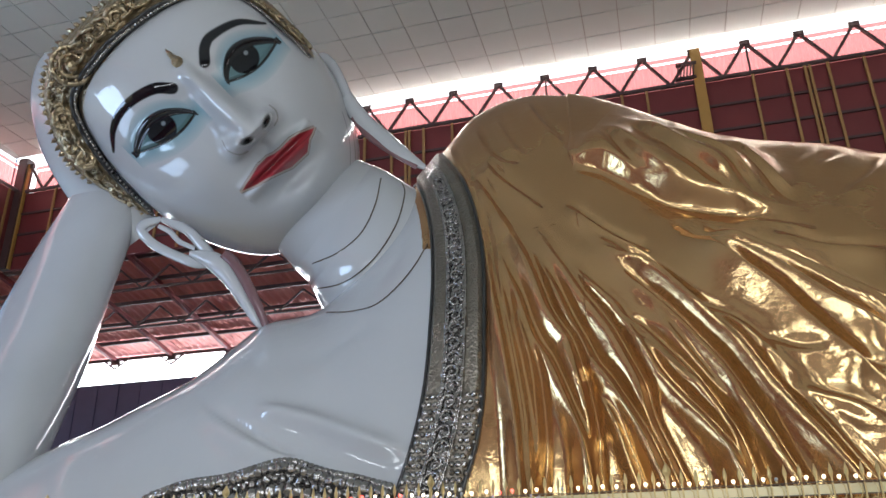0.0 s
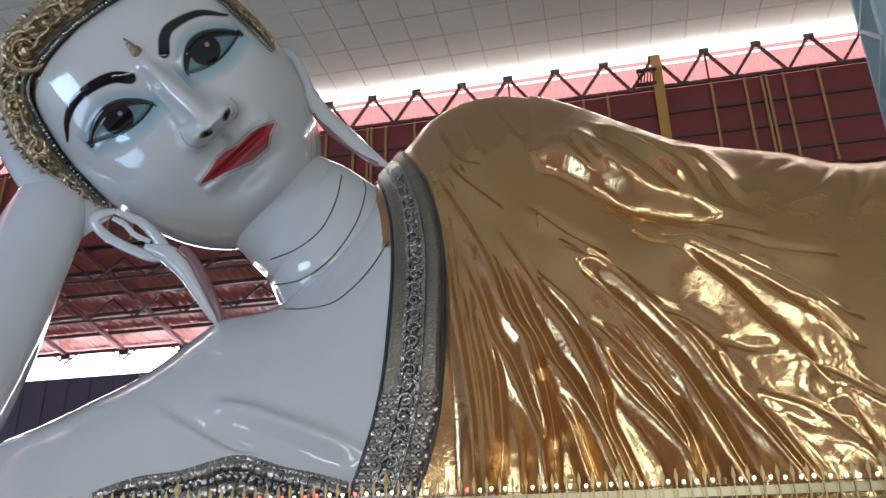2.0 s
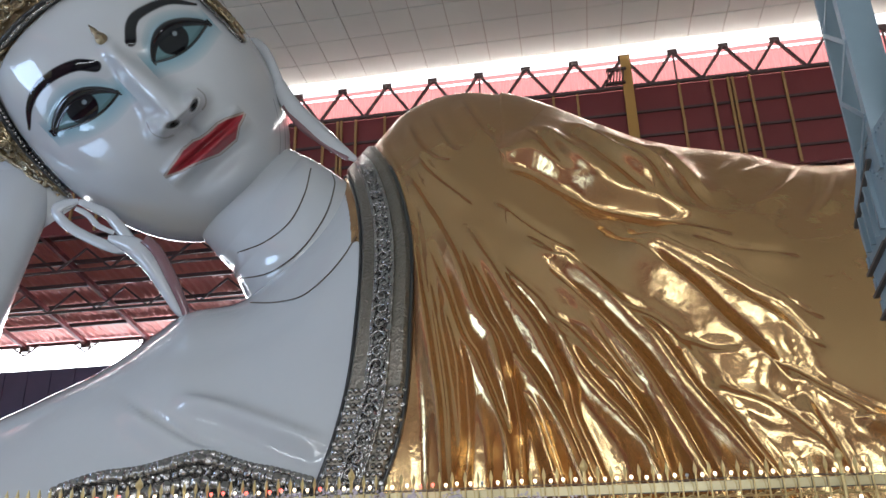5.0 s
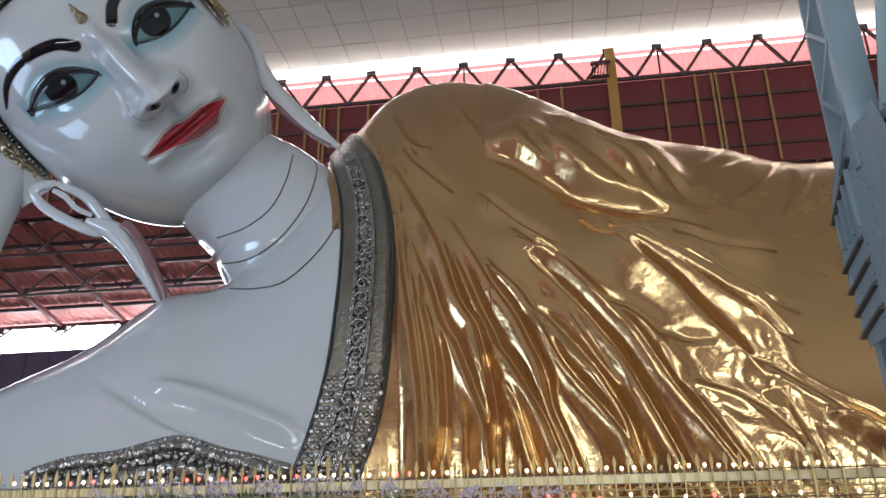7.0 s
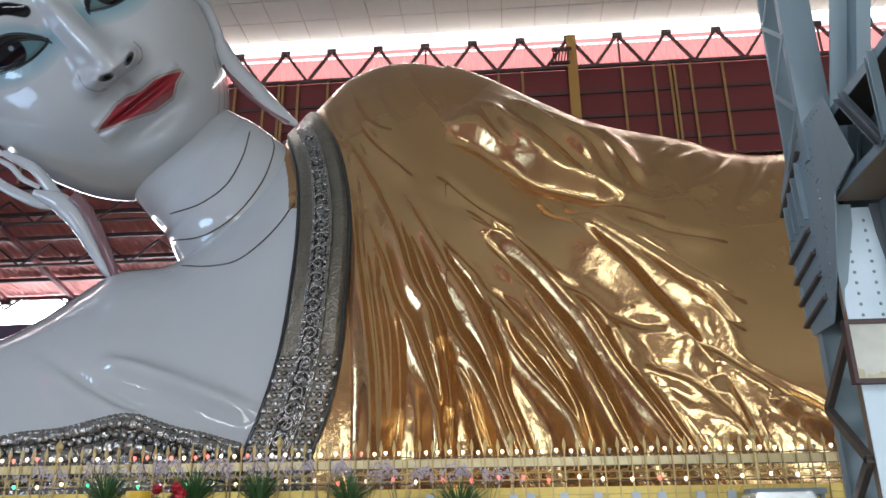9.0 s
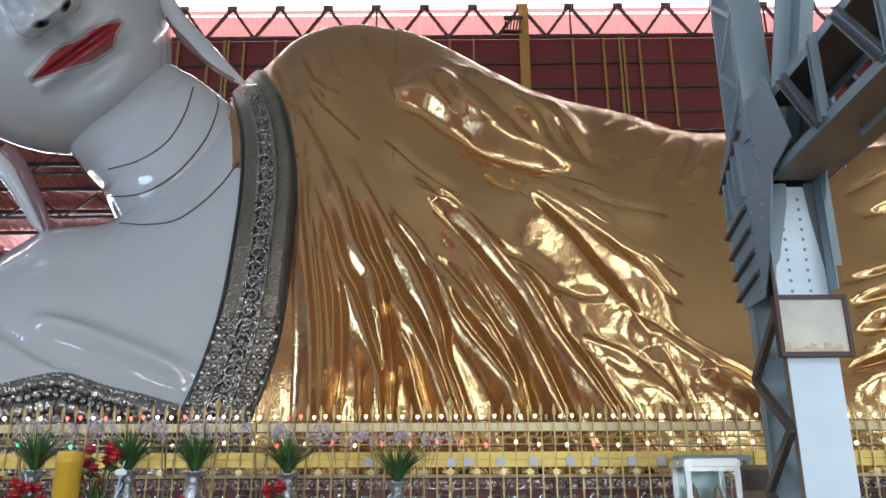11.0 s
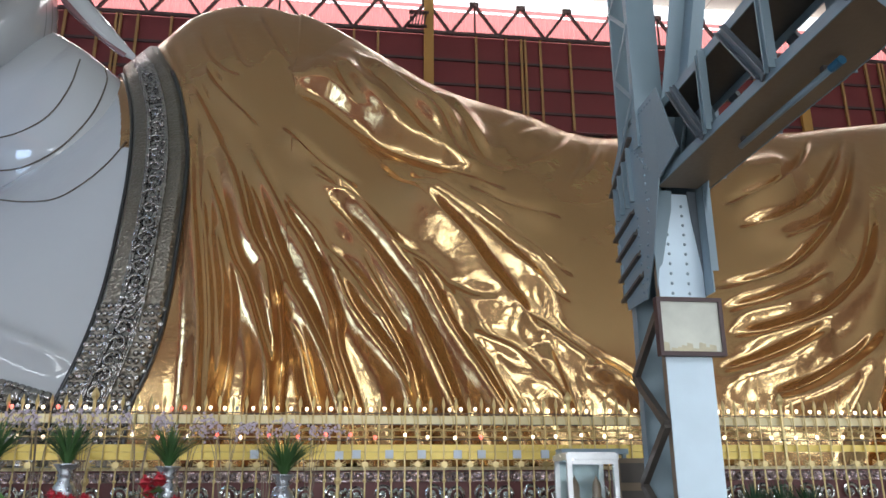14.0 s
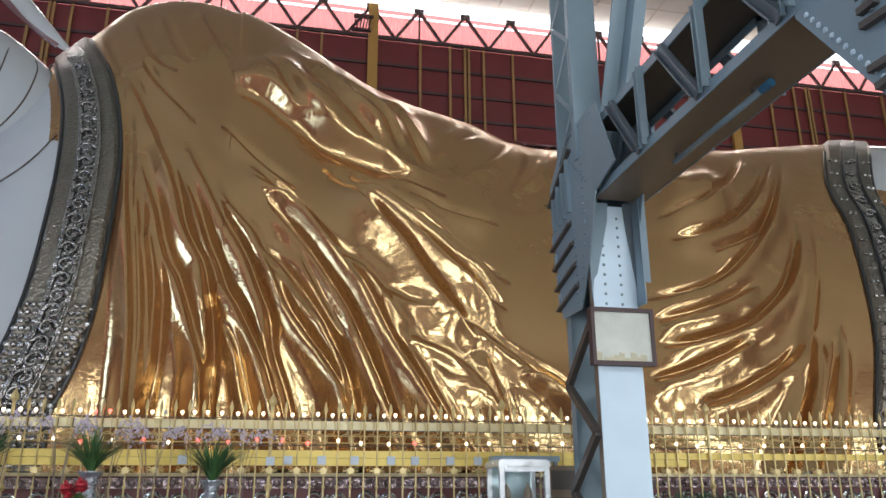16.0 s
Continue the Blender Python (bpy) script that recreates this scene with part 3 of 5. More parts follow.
def nearest(line, pad, n):
    """The grid's points round a drawn line: selection, distance, side and place along it."""
    q = smooth_line(line, n)
    x0, x1, y0, y1 = q[:, 0].min() - pad, q[:, 0].max() + pad, q[:, 1].min() - pad, q[:, 1].max() + pad
    sel = (U > x0) & (U < x1) & (V > y0) & (V < y1)
    p = np.stack([U[sel], V[sel]], -1)
    best, side, pos = np.full(len(p), 9.0), np.zeros(len(p)), np.zeros(len(p))
    for i in range(len(q) - 1):
        d = q[i + 1] - q[i]
        t = np.clip(((p - q[i]) @ d) / (d @ d + 1e-12), 0, 1)
        e = p - q[i] - t[:, None] * d
        r = np.hypot(e[:, 0], e[:, 1])
        hit = r < best
        best[hit], side[hit], pos[hit] = r[hit], np.sign(d[0] * e[hit, 1] - d[1] * e[hit, 0]), (i + t[hit]) / (len(q) - 1)
    return sel, best * 13.0, side, pos


def eased(a):
    a = np.clip(a, 0, 1)
    return a * a * (3 - 2 * a)


def fold(line, high, near, far, groove=0.5, start=0.3):
    """A pleat along a drawn line: a soft slope on one side of its crest, a steep one and a crease on the other."""
    if line[-1][1] < 0.14:
        e = np.array(line[-1]) - np.array(line[-2])
        line = list(line) + [tuple(np.array(line[-1]) + e * (line[-1][1] - 0.02) / max(0.03, -e[1]))]
    sel, best, side, pos = nearest(line, max(0.08, near * 0.24), 40)
    d = best * side
    high = high * min(1.0, max(0.25, math.dist(line[0], line[-1]) / 0.22))
    runs_down = line[-1][1] < 0.05
    fade = eased(pos / start) * (1.0 if runs_down else eased((1 - pos) / 0.3))
    grow = 0.6 + 0.6 * pos if runs_down else 1.0
    c = d + 0.05
    crest = np.where(c < 0, np.exp(-(c / (near * grow)) ** 2), np.exp(-(c / (far * grow)) ** 2))
    vary = 0.8 + 0.4 * abs(math.sin(37.0 * line[0][0] + 11.0 * line[1][1]))
    lift[sel] += high * vary * grow * fade * (crest - groove * np.exp(-((d - 0.05 - far * 0.6) / (0.05 + 0.35 * far)) ** 2))


def swell(line, high, wide, above=0.7, below=1.35):
    """A long rounded swelling of the cloth, of its own width on each side."""
    sel, best, side, pos = nearest(line, 0.16, 24)
    w = wide * np.where(side > 0, above, below) * (0.5 + 0.9 * np.sin(np.pi * np.clip(pos, 0.05, 0.95)))
    lift[sel] += high * eased(pos / 0.35) * eased((1 - pos) / 0.3) * np.exp(-(best / w) ** 2)


for ln in FAN_FOLDS + FAN_FOLDS_FAR:
    fold(ln, 0.19, 0.22, 0.07, 0.35, 0.16)
for k, ln in enumerate(CROSS_FOLDS):
    fold(ln, 0.24 if k < 3 else 0.11, 0.40 if k < 3 else 0.26, 0.07, 0.35, 0.2)
for ln in FINE_FOLDS:
    fold(ln, 0.12, 0.16, 0.06, 0.5, 0.25)
fold(SHOULDER_FOLDS[0][::-1], 0.42, 0.95, 0.09, 0.1, 0.25)
for ln in SHOULDER_FOLDS[1:]:
    fold(ln[::-1], 0.17, 0.26, 0.06, 0.4, 0.25)
for ln in HIP_FOLDS:
    fold(ln, 0.13, 0.28, 0.07, 0.7, 0.2)
for ln in HIP_PLEATS:
    fold(ln, 0.15, 0.20, 0.07, 0.5, 0.25)
for ln in SLEEVE_FOLDS:
    fold(ln, 0.15, 0.22, 0.08, 0.5)
for ln, h, w in [(q, 0.12, 0.24) for q in SHOULDER_SWELLS] + [(q, 0.06, 0.2) for q in CROSS_SWELLS] + [(HIP_SWELLS[0], 0.24, 0.36)] + [(q, 0.05, 0.2) for q in HIP_SWELLS[1:]]:
    swell(ln, h, w)
lift *= np.clip((vt[None] - V) / 0.03, 0.25, 1)
bl, br = lines_at(BAND_LEFT, V), lines_at(BAND_RIGHT, V)
inband = (U > bl) & (U < br)
inrobe = U >= br
hem_v = np.interp(U, smooth_line(HEM_LINE, 80)[:, 0], smooth_line(HEM_LINE, 80)[:, 1])
inhem = (U < bl) & (U > -0.71) & (V < hem_v)
cuff_u = lines_at(CUFF_LINE, V)
incuff = (U > cuff_u) & (U < cuff_u + 0.085)
beyond = U >= cuff_u + 0.085
lift *= np.clip((U - br) / 0.012, 0, 1)
# slow unevenness of the cloth
slow = np.array([[noise.noise((u * 13, v * 6 + u * 3, 0.0)) for u in np.linspace(us[0], us[-1], 240)] for v in np.linspace(0, 0.7, 90)])


def sample(F, u, v):
    r_, c_ = F.shape
    a_, b_ = np.clip(v / 0.7, 0, 0.999) * (r_ - 1), np.clip((u - us[0]) / (us[-1] - us[0]), 0, 0.9999) * (c_ - 1)
    i_, j_ = a_.astype(int), b_.astype(int)
    p_, q_ = a_ - i_, b_ - j_
    i1, j1 = np.minimum(i_ + 1, r_ - 1), np.minimum(j_ + 1, c_ - 1)
    return (F[i_, j_] * (1 - q_) + F[i_, j1] * q_) * (1 - p_) + (F[i1, j_] * (1 - q_) + F[i1, j1] * q_) * p_


lift += np.where(inrobe, 0.035, 0.02) * sample(slow, U, V)
for ln in SKIN_CREASES:
    fold(ln, 0.09, 0.34, 0.08, 0.8)
# reflected streak on the chest put into the shape: a low ridge catches light
fold(CHEST_GLEAM, 0.16, 0.2, 0.16, 0.0, 0.3)
rise = lambda a: np.clip(a / 0.007, 0, 1)
lift += 0.10 * np.minimum(rise(U - bl), rise(br - U)) + 0.10 * np.minimum(rise(U - cuff_u), rise(cuff_u + 0.085 - U))
lift += 0.14 * np.minimum(rise(hem_v - V), 1) * rise(U + 0.71) * rise(bl - U)
N = normals(P)
P = P + N * lift[..., None]
front_normals = N
idx = np.full(U.shape, 0)
idx[inrobe] = 1
idx[(U < bl) & (U > bl - 0.016) & (V > 0.44)] = 1
idx[inband | inhem | incuff] = 2
t_band = np.clip((U - bl) / (br - bl + 1e-6), 0, 1)
idx[inband & ((t_band < 0.34) | (t_band > 0.68))] = 3
t_cuff = np.clip((U - cuff_u) / 0.085, 0, 1)
idx[incuff & ((t_cuff < 0.34) | (t_cuff > 0.66))] = 3
idx[beyond & (V > 0.47)] = 0
put(P.reshape(-1, 3), grid_faces(NR, NC), idx[:-1, :-1].reshape(-1))
# the back of the body
nb = 16
rows_b = []
for k in range(nb + 1):
    a = math.pi / 2 * k / nb
    top = P[-1]
    y = top[:, 1] + (3.0 + 2.5 * vt) * math.sin(a)
    z = 1.9 + (top[:, 2] - 1.9) * math.cos(a) ** 0.8
    rows_b.append(np.stack([top[:, 0] * (1 + 0.0 * a), y, z], -1))
put(np.concatenate(rows_b), grid_faces(nb + 1, NC), np.repeat(idx[-1:, :-1], nb, 0).reshape(-1))
# closed end past the hip
ring = np.concatenate([P[:, -1], np.array([r[-1] for r in rows_b])])
put(np.vstack([ring, ring.mean(0)[None]]), [(i, i + 1, len(ring)) for i in range(len(ring) - 1)], 1)


def bag_put(b, index, colour=None):
    put(b.v, b.f, index, None if colour is None else np.tile(np.array(colour, float), (len(b.v), 1)))


# piping along the band, the hem and the cuff
def surface_point(u, v, out=0.0):
    i = min(float(np.interp(u, us, np.arange(NC))), NC - 1.001)
    top = np.interp(u, us, vt)
    ss = np.clip((v - FOOT_V) / (top - FOOT_V), 0, 1) ** (1 / 0.9) * (NR - 1)
    j, c = int(min(ss, NR - 1.001)), int(i)
    fj, fi = min(ss, NR - 1.001) - j, i - c
    g = lambda A: (A[j, c] * (1 - fi) + A[j, c + 1] * fi) * (1 - fj) + (A[j + 1, c] * (1 - fi) + A[j + 1, c + 1] * fi) * fj
    return g(P) + g(front_normals) * out


def piping(fn_u, v0, v1, r, index=4, out=0.02):
    b = Bag()
    b.tube([surface_point(float(fn_u(v)), float(v), out) for v in np.linspace(v0, v1, 70)], r, 8)
    bag_put(b, index)


for w in (0.0, 0.34, 0.37, 0.65, 0.68, 1.0):
    piping(lambda v, w=w: lines_at(BAND_LEFT, v) * (1 - w) + lines_at(BAND_RIGHT, v) * w, 0.04, 0.555, 0.034 if w in (0.0, 1.0) else 0.026, 4 if w in (0.0, 1.0) else 2)
# scrolls down the middle of the band, and lapped scales low on its sides
b = Bag()
band_u = lambda v, w: float(lines_at(BAND_LEFT, v) * (1 - w) + lines_at(BAND_RIGHT, v) * w)
for k in range(26):
    v = 0.055 + k * 0.0195
    c = Vector(surface_point(band_u(v, 0.51), v, 0.05))
    right = (Vector(surface_point(band_u(v, 0.6), v, 0.05)) - c).normalized()
    upw = (Vector(surface_point(band_u(v + 0.01, 0.51), v + 0.01, 0.05)) - c).normalized()
    hand = 1 if k % 2 else -1
    b.tube([c + (right * math.cos(a) * hand + upw * math.sin(a)) * 0.125 * (1 - a / 10) for a in np.linspace(0, 7.2, 18)], [0.03 - 0.001 * i for i in range(18)], 5)
    for a in (0.6, 1.5, 2.4, 3.6, 4.6):
        b.ball(c + (right * math.cos(a) * hand + upw * math.sin(a)) * 0.16, 0.028, 6, 4)
    if v < 0.22:
        for w in (0.08, 0.17, 0.26, 0.75, 0.84, 0.93):
            for dv in (0, 0.0095):
                b.ball(surface_point(band_u(v + dv, w + (0.04 if dv else 0)), v + dv, -0.01), 0.05, 8, 5)
bag_put(b, 2)
# rows of glass petals on the sleeve hem
b = Bag()
for row, (dv, r) in enumerate(((0.0, 0.07), (-0.012, 0.09), (-0.026, 0.06), (-0.04, 0.11), (-0.06, 0.11))):
    for u in np.arange(-0.70, -0.345, 0.0075 + 0.002 * row):
        v = float(np.interp(u, smooth_line(HEM_LINE, 80)[:, 0], smooth_line(HEM_LINE, 80)[:, 1])) + dv
        if v > 0.04:
            b.ball(surface_point(float(u), v, 0.03), r, 7, 5)
bag_put(b, 2)
b = Bag()
for k in range(20):
    v = 0.09 + k * 0.022
    cu = lambda q, w: float(lines_at(CUFF_LINE, q) + 0.085 * w)
    c = Vector(surface_point(cu(v, 0.5), v, 0.03))
    right = (Vector(surface_point(cu(v, 0.6), v, 0.03)) - c).normalized()
    upw = (Vector(surface_point(cu(v + 0.01, 0.5), v + 0.01, 0.03)) - c).normalized()
    hand = 1 if k % 2 else -1
    b.tube([c + (right * math.cos(a) * hand + upw * math.sin(a)) * 0.13 * (1 - a / 10) for a in np.linspace(0, 7.2, 18)], [0.03 - 0.001 * i for i in range(18)], 5)
    for w in (0.1, 0.2, 0.8, 0.9):
        b.ball(surface_point(cu(v, w), v, 0.0), 0.045, 7, 5)
bag_put(b, 2)
for w in (0.0, 0.33, 0.67, 1.0):
    piping(lambda v, w=w: lines_at(CUFF_LINE, v) + 0.085 * w, 0.06, 0.53, 0.03)

# lowest crease of the throat, scribed on the chest
b = Bag()
b.tube([surface_point(float(u), float(v), 0.012) for u, v in smooth_line(THROAT_LINE, 40)], 0.014, 6)
bag_put(b, 0, (0.25, 0.20, 0.15))

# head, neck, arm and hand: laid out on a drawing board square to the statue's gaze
BOARD, FOCUS = pose(*EYE, *PATH[0][1:]).to_3x3(), 1383.0


def way(a, b):
    return np.array(BOARD @ Vector(((a - 784) / FOCUS, -(b - 441) / FOCUS, -1)))


def drawn(a, b, y):
    """The place at depth y behind the board's point (a, b)."""
    w = way(a, b)
    return Vector(EYE) + Vector(w * (y / w[1]))


M = np.array(BOARD)
HEAD_DEEP = 14.6 / way(370, 190)[1]
UNIT = HEAD_DEEP / FOCUS


def head_points(R, Uh, n):
    """Head axes: R across the face, Uh up the face, n out of it, in board units."""
    a, b = 370 + 0.714 * R - 0.70 * Uh, 190 - 0.70 * R - 0.714 * Uh
    w = np.stack([(a - 784) / FOCUS, -(b - 441) / FOCUS, -np.ones_like(a)], -1) @ M.T
    return np.array(EYE) + w * (HEAD_DEEP - n * UNIT)[..., None]


def bump(R, Uh, r0, u0, sr, su, h):
    return h * np.exp(-((R - r0) / sr) ** 2 - ((Uh - u0) / su) ** 2)


def head_depth(R, Uh):
    """Rest height of the head's front at (R, Uh)."""
    x, y = R - 5, Uh + 20
    al = np.arctan2(y, x)
    r = outline(al)
    q = np.clip(np.hypot(x, y) / r, 0, 1)
    return 195 * np.sqrt(1 - q * q) ** 0.85


def outline(al):
    ca, sa = np.abs(np.cos(al)), np.sin(al)
    p = np.where(sa > 0, 2.7, 2.05)
    au = np.where(sa > 0, 288.0, 288.0)
    return ((ca / 203) ** p + (np.abs(sa) / au) ** p) ** (-1 / p)


def seg_distance(R, Uh, pts):
    q = smooth_line(pts, 30)
    best, pos = np.full(R.shape, 1e9), np.zeros(R.shape)
    for i in range(len(q) - 1):
        d = q[i + 1] - q[i]
        t = np.clip(((R - q[i, 0]) * d[0] + (Uh - q[i, 1]) * d[1]) / (d @ d), 0, 1)
        r = np.hypot(R - q[i, 0] - t * d[0], Uh - q[i, 1] - t * d[1])
        hit = r < best
        best, pos = np.where(hit, r, best), np.where(hit, (i + t) / (len(q) - 1), pos)
    return best, pos


BROW_A = [(-23, 69), (-46, 91), (-83, 103), (-120, 103), (-151, 89), (-176, 62)]
BROW_B = [(50, 62), (70, 82), (94, 87), (141, 72), (175, 36)]
EYE_A = ((-25, 10), (-149, 31), 34, 14, (-87, 31))
EYE_B = ((55, 9), (167, -1), 36, 14, (105, 18))


def eye_fields(R, Uh, spec):
    (r0, u0), (r1, u1), hu, hl, iris = spec
    t = (R - r0) / (r1 - r0)
    base = u0 + (u1 - u0) * t
    sn = np.sin(np.pi * np.clip(t, 0, 1) ** 0.92)
    top, low = base + hu * sn ** 0.8, base - hl * sn
    return t, Uh - top, low - Uh, np.hypot(R - iris[0], Uh - iris[1]), base


def relief(R, Uh):
    n = np.zeros_like(R)
    # nose: ridge, tip, wings
    c = 14 + np.clip((70 - Uh) / 144, 0, 1) * 9
    w = 13 + 23 * np.clip((60 - Uh) / 140, 0, 1)
    h = np.interp(Uh, [-106, -98, -86, -62, 0, 60, 95], [0, 34, 76, 72, 46, 20, 0])
    n += h * np.exp(-np.abs((R - c) / w) ** 2.4)
    for d in (-1, 1):
        n += bump(R, Uh, 23 + d * 38, -82, 16, 17, 44)
    n += bump(R, Uh, 14, 70, 40, 24, 8)
    for spec, inner in ((EYE_A, -60), (EYE_B, 90)):
        t, up, dn, ir, base = eye_fields(R, Uh, spec)
        mid = ((spec[0][0] + spec[1][0]) / 2, (spec[0][1] + spec[1][1]) / 2)
        n -= bump(R, Uh, mid[0], mid[1] + 8, 75, 36, 16)
        inside = np.clip(np.minimum(-up, -dn) / 8, 0, 1) * ((t > 0) & (t < 1))
        n += inside * 6
        n += np.where((t > 0) & (t < 1), np.exp(-((up - 3) / 6) ** 2) * 7, 0)
    for line in (BROW_A, BROW_B):
        d, pos = seg_distance(R, Uh, line)
        n += 2.5 * np.exp(-(d / 20) ** 2)
    # lips
    lc = (R - 22) / 88
    arch = np.clip(1 - lc ** 2, 0, 1)
    n += 17 * arch ** 0.6 * np.exp(-((Uh + 143) / 8) ** 2) + 22 * arch ** 0.7 * np.exp(-((Uh + 164) / 11) ** 2)
    n -= 5 * arch ** 0.5 * np.exp(-((Uh + 153) / 3.5) ** 2)
    for r0, u0, k in ((6, -90, -0.27), (55, -89, 0.37)):
        n -= 22 * np.clip(1.15 - np.hypot((R - r0) / 13, (Uh - u0 - k * (R - r0)) / 6), 0, 1) ** 0.7
    n -= bump(R, Uh, 23, -118, 9, 14, 8)
    n -= bump(R, Uh, 22, -196, 50, 12, 10)
    n += bump(R, Uh, 18, -232, 55, 32, 20)
    n += bump(R, Uh, -100, -90, 60, 60, 8) + bump(R, Uh, 120, -95, 50, 60, 8)
    return n


def lip_mask(R, Uh):
    lc = (R - 22) / 88
    chord = -147 - 0.052 * (R + 64)
    top = chord + np.interp(R, [-64, -50, -34, -11, 12, 24, 40, 63, 80, 96, 109], [0, 5, 9, 16, 17, 13, 12, 14, 11, 5, 0])
    low = chord + np.interp(R, [-64, -50, -37, -16, 8, 30, 68, 88, 100, 109], [0, -5, -9, -13, -20, -27, -26, -10, -5, 0])
    return np.where(np.abs(lc) < 1, np.minimum(top - Uh, Uh - low), -9.0), np.abs(Uh - chord + 3 + 3 * np.sin(lc * 3.0))


def paint(R, Uh):
    col = np.ones(R.shape + (3,))

    def lay(mask, c):
        col[:] = col * (1 - mask[..., None]) + np.array(c) * mask[..., None]

    for spec in (EYE_A, EYE_B):
        t, up, dn, ir, base = eye_fields(R, Uh, spec)
        o = np.hypot(np.maximum(np.maximum(up, dn), 0), 70 * np.maximum(np.abs(t - 0.45) - 0.5, 0))
        lay(np.clip(1 - o / 30, 0, 1) ** 0.6 * 0.85 * (t > -0.12) * (t < 1.08), (0.30, 0.62, 0.72))
        ins = ((up < 0) & (dn < 0) & (t > 0) & (t < 1)).astype(float)
        lay(ins, (0.20, 0.36, 0.38))
        lay(ins * np.clip((28 - ir) / 2, 0, 1), (0.006, 0.007, 0.012))
        lay(ins * np.clip((11 - ir) / 2, 0, 1), (0.008, 0.008, 0.01))
        # a glint painted pale onto the iris
        lay(ins * np.clip((5 - np.hypot(R - spec[4][0] - 9, Uh - spec[4][1] - 5)) / 2, 0, 1) * 0.6, (0.7, 0.8, 0.85))
        edge = (t > -0.02) & (t < 1.05)
        lay(np.clip((10.5 * np.clip(1.25 - np.abs(t - 0.55), 0.4, 1) - np.abs(up)) / 2, 0, 1) * edge, (0.02, 0.02, 0.025))
        lay(np.clip((3.2 - np.abs(dn)) / 1.5, 0, 1) * edge, (0.03, 0.03, 0.03))
    for line, w0 in ((BROW_A, 11.5), (BROW_B, 11.0)):
        d, pos = seg_distance(R, Uh, line)
        lay(np.clip((w0 * (1 - 0.72 * pos ** 2.5) - d) / 2, 0, 1), (0.015, 0.015, 0.02))
    m, mid = lip_mask(R, Uh)
    lay(np.clip((m + 4.2) / 1.2, 0, 1), (0.42, 0.30, 0.24))
    lay(np.clip((m + 2.8) / 1.2, 0, 1), (0.95, 0.82, 0.72))
    lay(np.clip(m / 1.5, 0, 1), (0.66, 0.055, 0.075))
    # shading where the lips part, painted as a darker red line
    lay(np.clip(m / 2, 0, 1) * np.clip((1.6 - mid) / 1.5, 0, 1) * 0.8, (0.30, 0.02, 0.03))
    # dark of the nostrils' hollows painted on as well
    for r0, u0, k in ((6, -90, -0.27), (55, -89, 0.37)):
        q = np.hypot((R - r0) / 13, (Uh - u0 - k * (R - r0)) / 6)
        lay(np.clip((1 - q) * 4, 0, 1), (0.02, 0.015, 0.015))
    # groove round each nose wing drawn as a thin darker line
    for wing in ([(-25, -58), (-30, -78), (-21, -97), (-6, -104)], [(79, -72), (80, -88), (72, -100), (60, -104)]):
        d, pos = seg_distance(R, Uh, wing)
        lay(np.clip((1.8 - d) / 1.2, 0, 1) * 0.7, (0.45, 0.38, 0.34))
    # fine lines under the chin
    x, y = R - 5, Uh + 20
    q = np.hypot(x, y) / outline(np.arctan2(y, x))
    for k in (0.93, 0.965):
        lay(np.clip(1 - np.abs(q - k) / 0.0035, 0, 1) * (Uh < -170) * (R > -40) * 0.7, (0.35, 0.32, 0.30))
    return col


NF, NA = 230, 640
phi = np.concatenate([np.linspace(0.0005, math.pi / 2, NF), np.linspace(math.pi / 2, math.pi - 0.02, 30)[1:]])
al = np.linspace(0, 2 * math.pi, NA + 1)
PH, AL = np.meshgrid(phi, al, indexing="ij")
ro = outline(AL) * np.sin(PH)
hR, hU = 5 + ro * np.cos(AL), -20 + ro * np.sin(AL)
hn = np.where(PH <= math.pi / 2, 195 * np.abs(np.cos(PH)) ** 0.85, -230 * np.abs(np.cos(PH)))
hn = hn + np.where(PH < math.pi / 2, relief(hR, hU) * np.clip((math.pi / 2 - PH) / 0.25, 0, 1), 0)
hc = paint(hR, hU)
hc[PH > math.pi / 2 - 0.02] = 1
scalp = ((np.abs(hR + 4) / 196) ** 3.2 + (np.maximum(hU, 0) / 190) ** 3.2 > 1) & (hU > -55)
hi = np.where(scalp, 5, 0)
put(head_points(hR, hU, hn).reshape(-1, 3), grid_faces(*PH.shape), hi[:-1, :-1].reshape(-1), hc.reshape(-1, 3))

# crown band
IN = [(-203, -66), (-197, 37), (-176, 134), (-147, 176), (-75, 190), (-9, 190), (76, 175), (140, 143), (176, 94), (187, 5), (189, -62)]
OUT = [(-219, -52), (-244, 60), (-240, 135), (-192, 226), (-123, 262), (-30, 264), (62, 242), (150, 185), (192, 84), (204, -5), (199, -68)]
ci, co = smooth_line(IN, 260), smooth_line(OUT, 260)
cw = np.linspace(0, 1, 28)
cR = ci[None, :, 0] * (1 - cw[:, None]) + co[None, :, 0] * cw[:, None]
cU = ci[None, :, 1] * (1 - cw[:, None]) + co[None, :, 1] * cw[:, None]
n_in = head_depth(ci[:, 0], ci[:, 1])
cn = n_in[None] + 14 * np.sin(np.pi * np.clip(cw * 1.05, 0, 1))[:, None] ** 0.5 - 46 * cw[:, None] ** 1.5
ss_ = np.arange(260) * 0.33
cn = cn + 4 * (np.abs(np.sin(ss_))[None] * np.sin(cw * 9)[:, None] ** 2) + 5 * np.exp(-((cw - 0.22) / 0.05) ** 2)[:, None] + 5 * np.exp(-((cw - 0.9) / 0.06) ** 2)[:, None]
CP = head_points(cR, cU, cn)
put(CP.reshape(-1, 3), grid_faces(28, 260), np.repeat(np.where(np.arange(27) < 7, 4, 5), 259))
b = Bag()
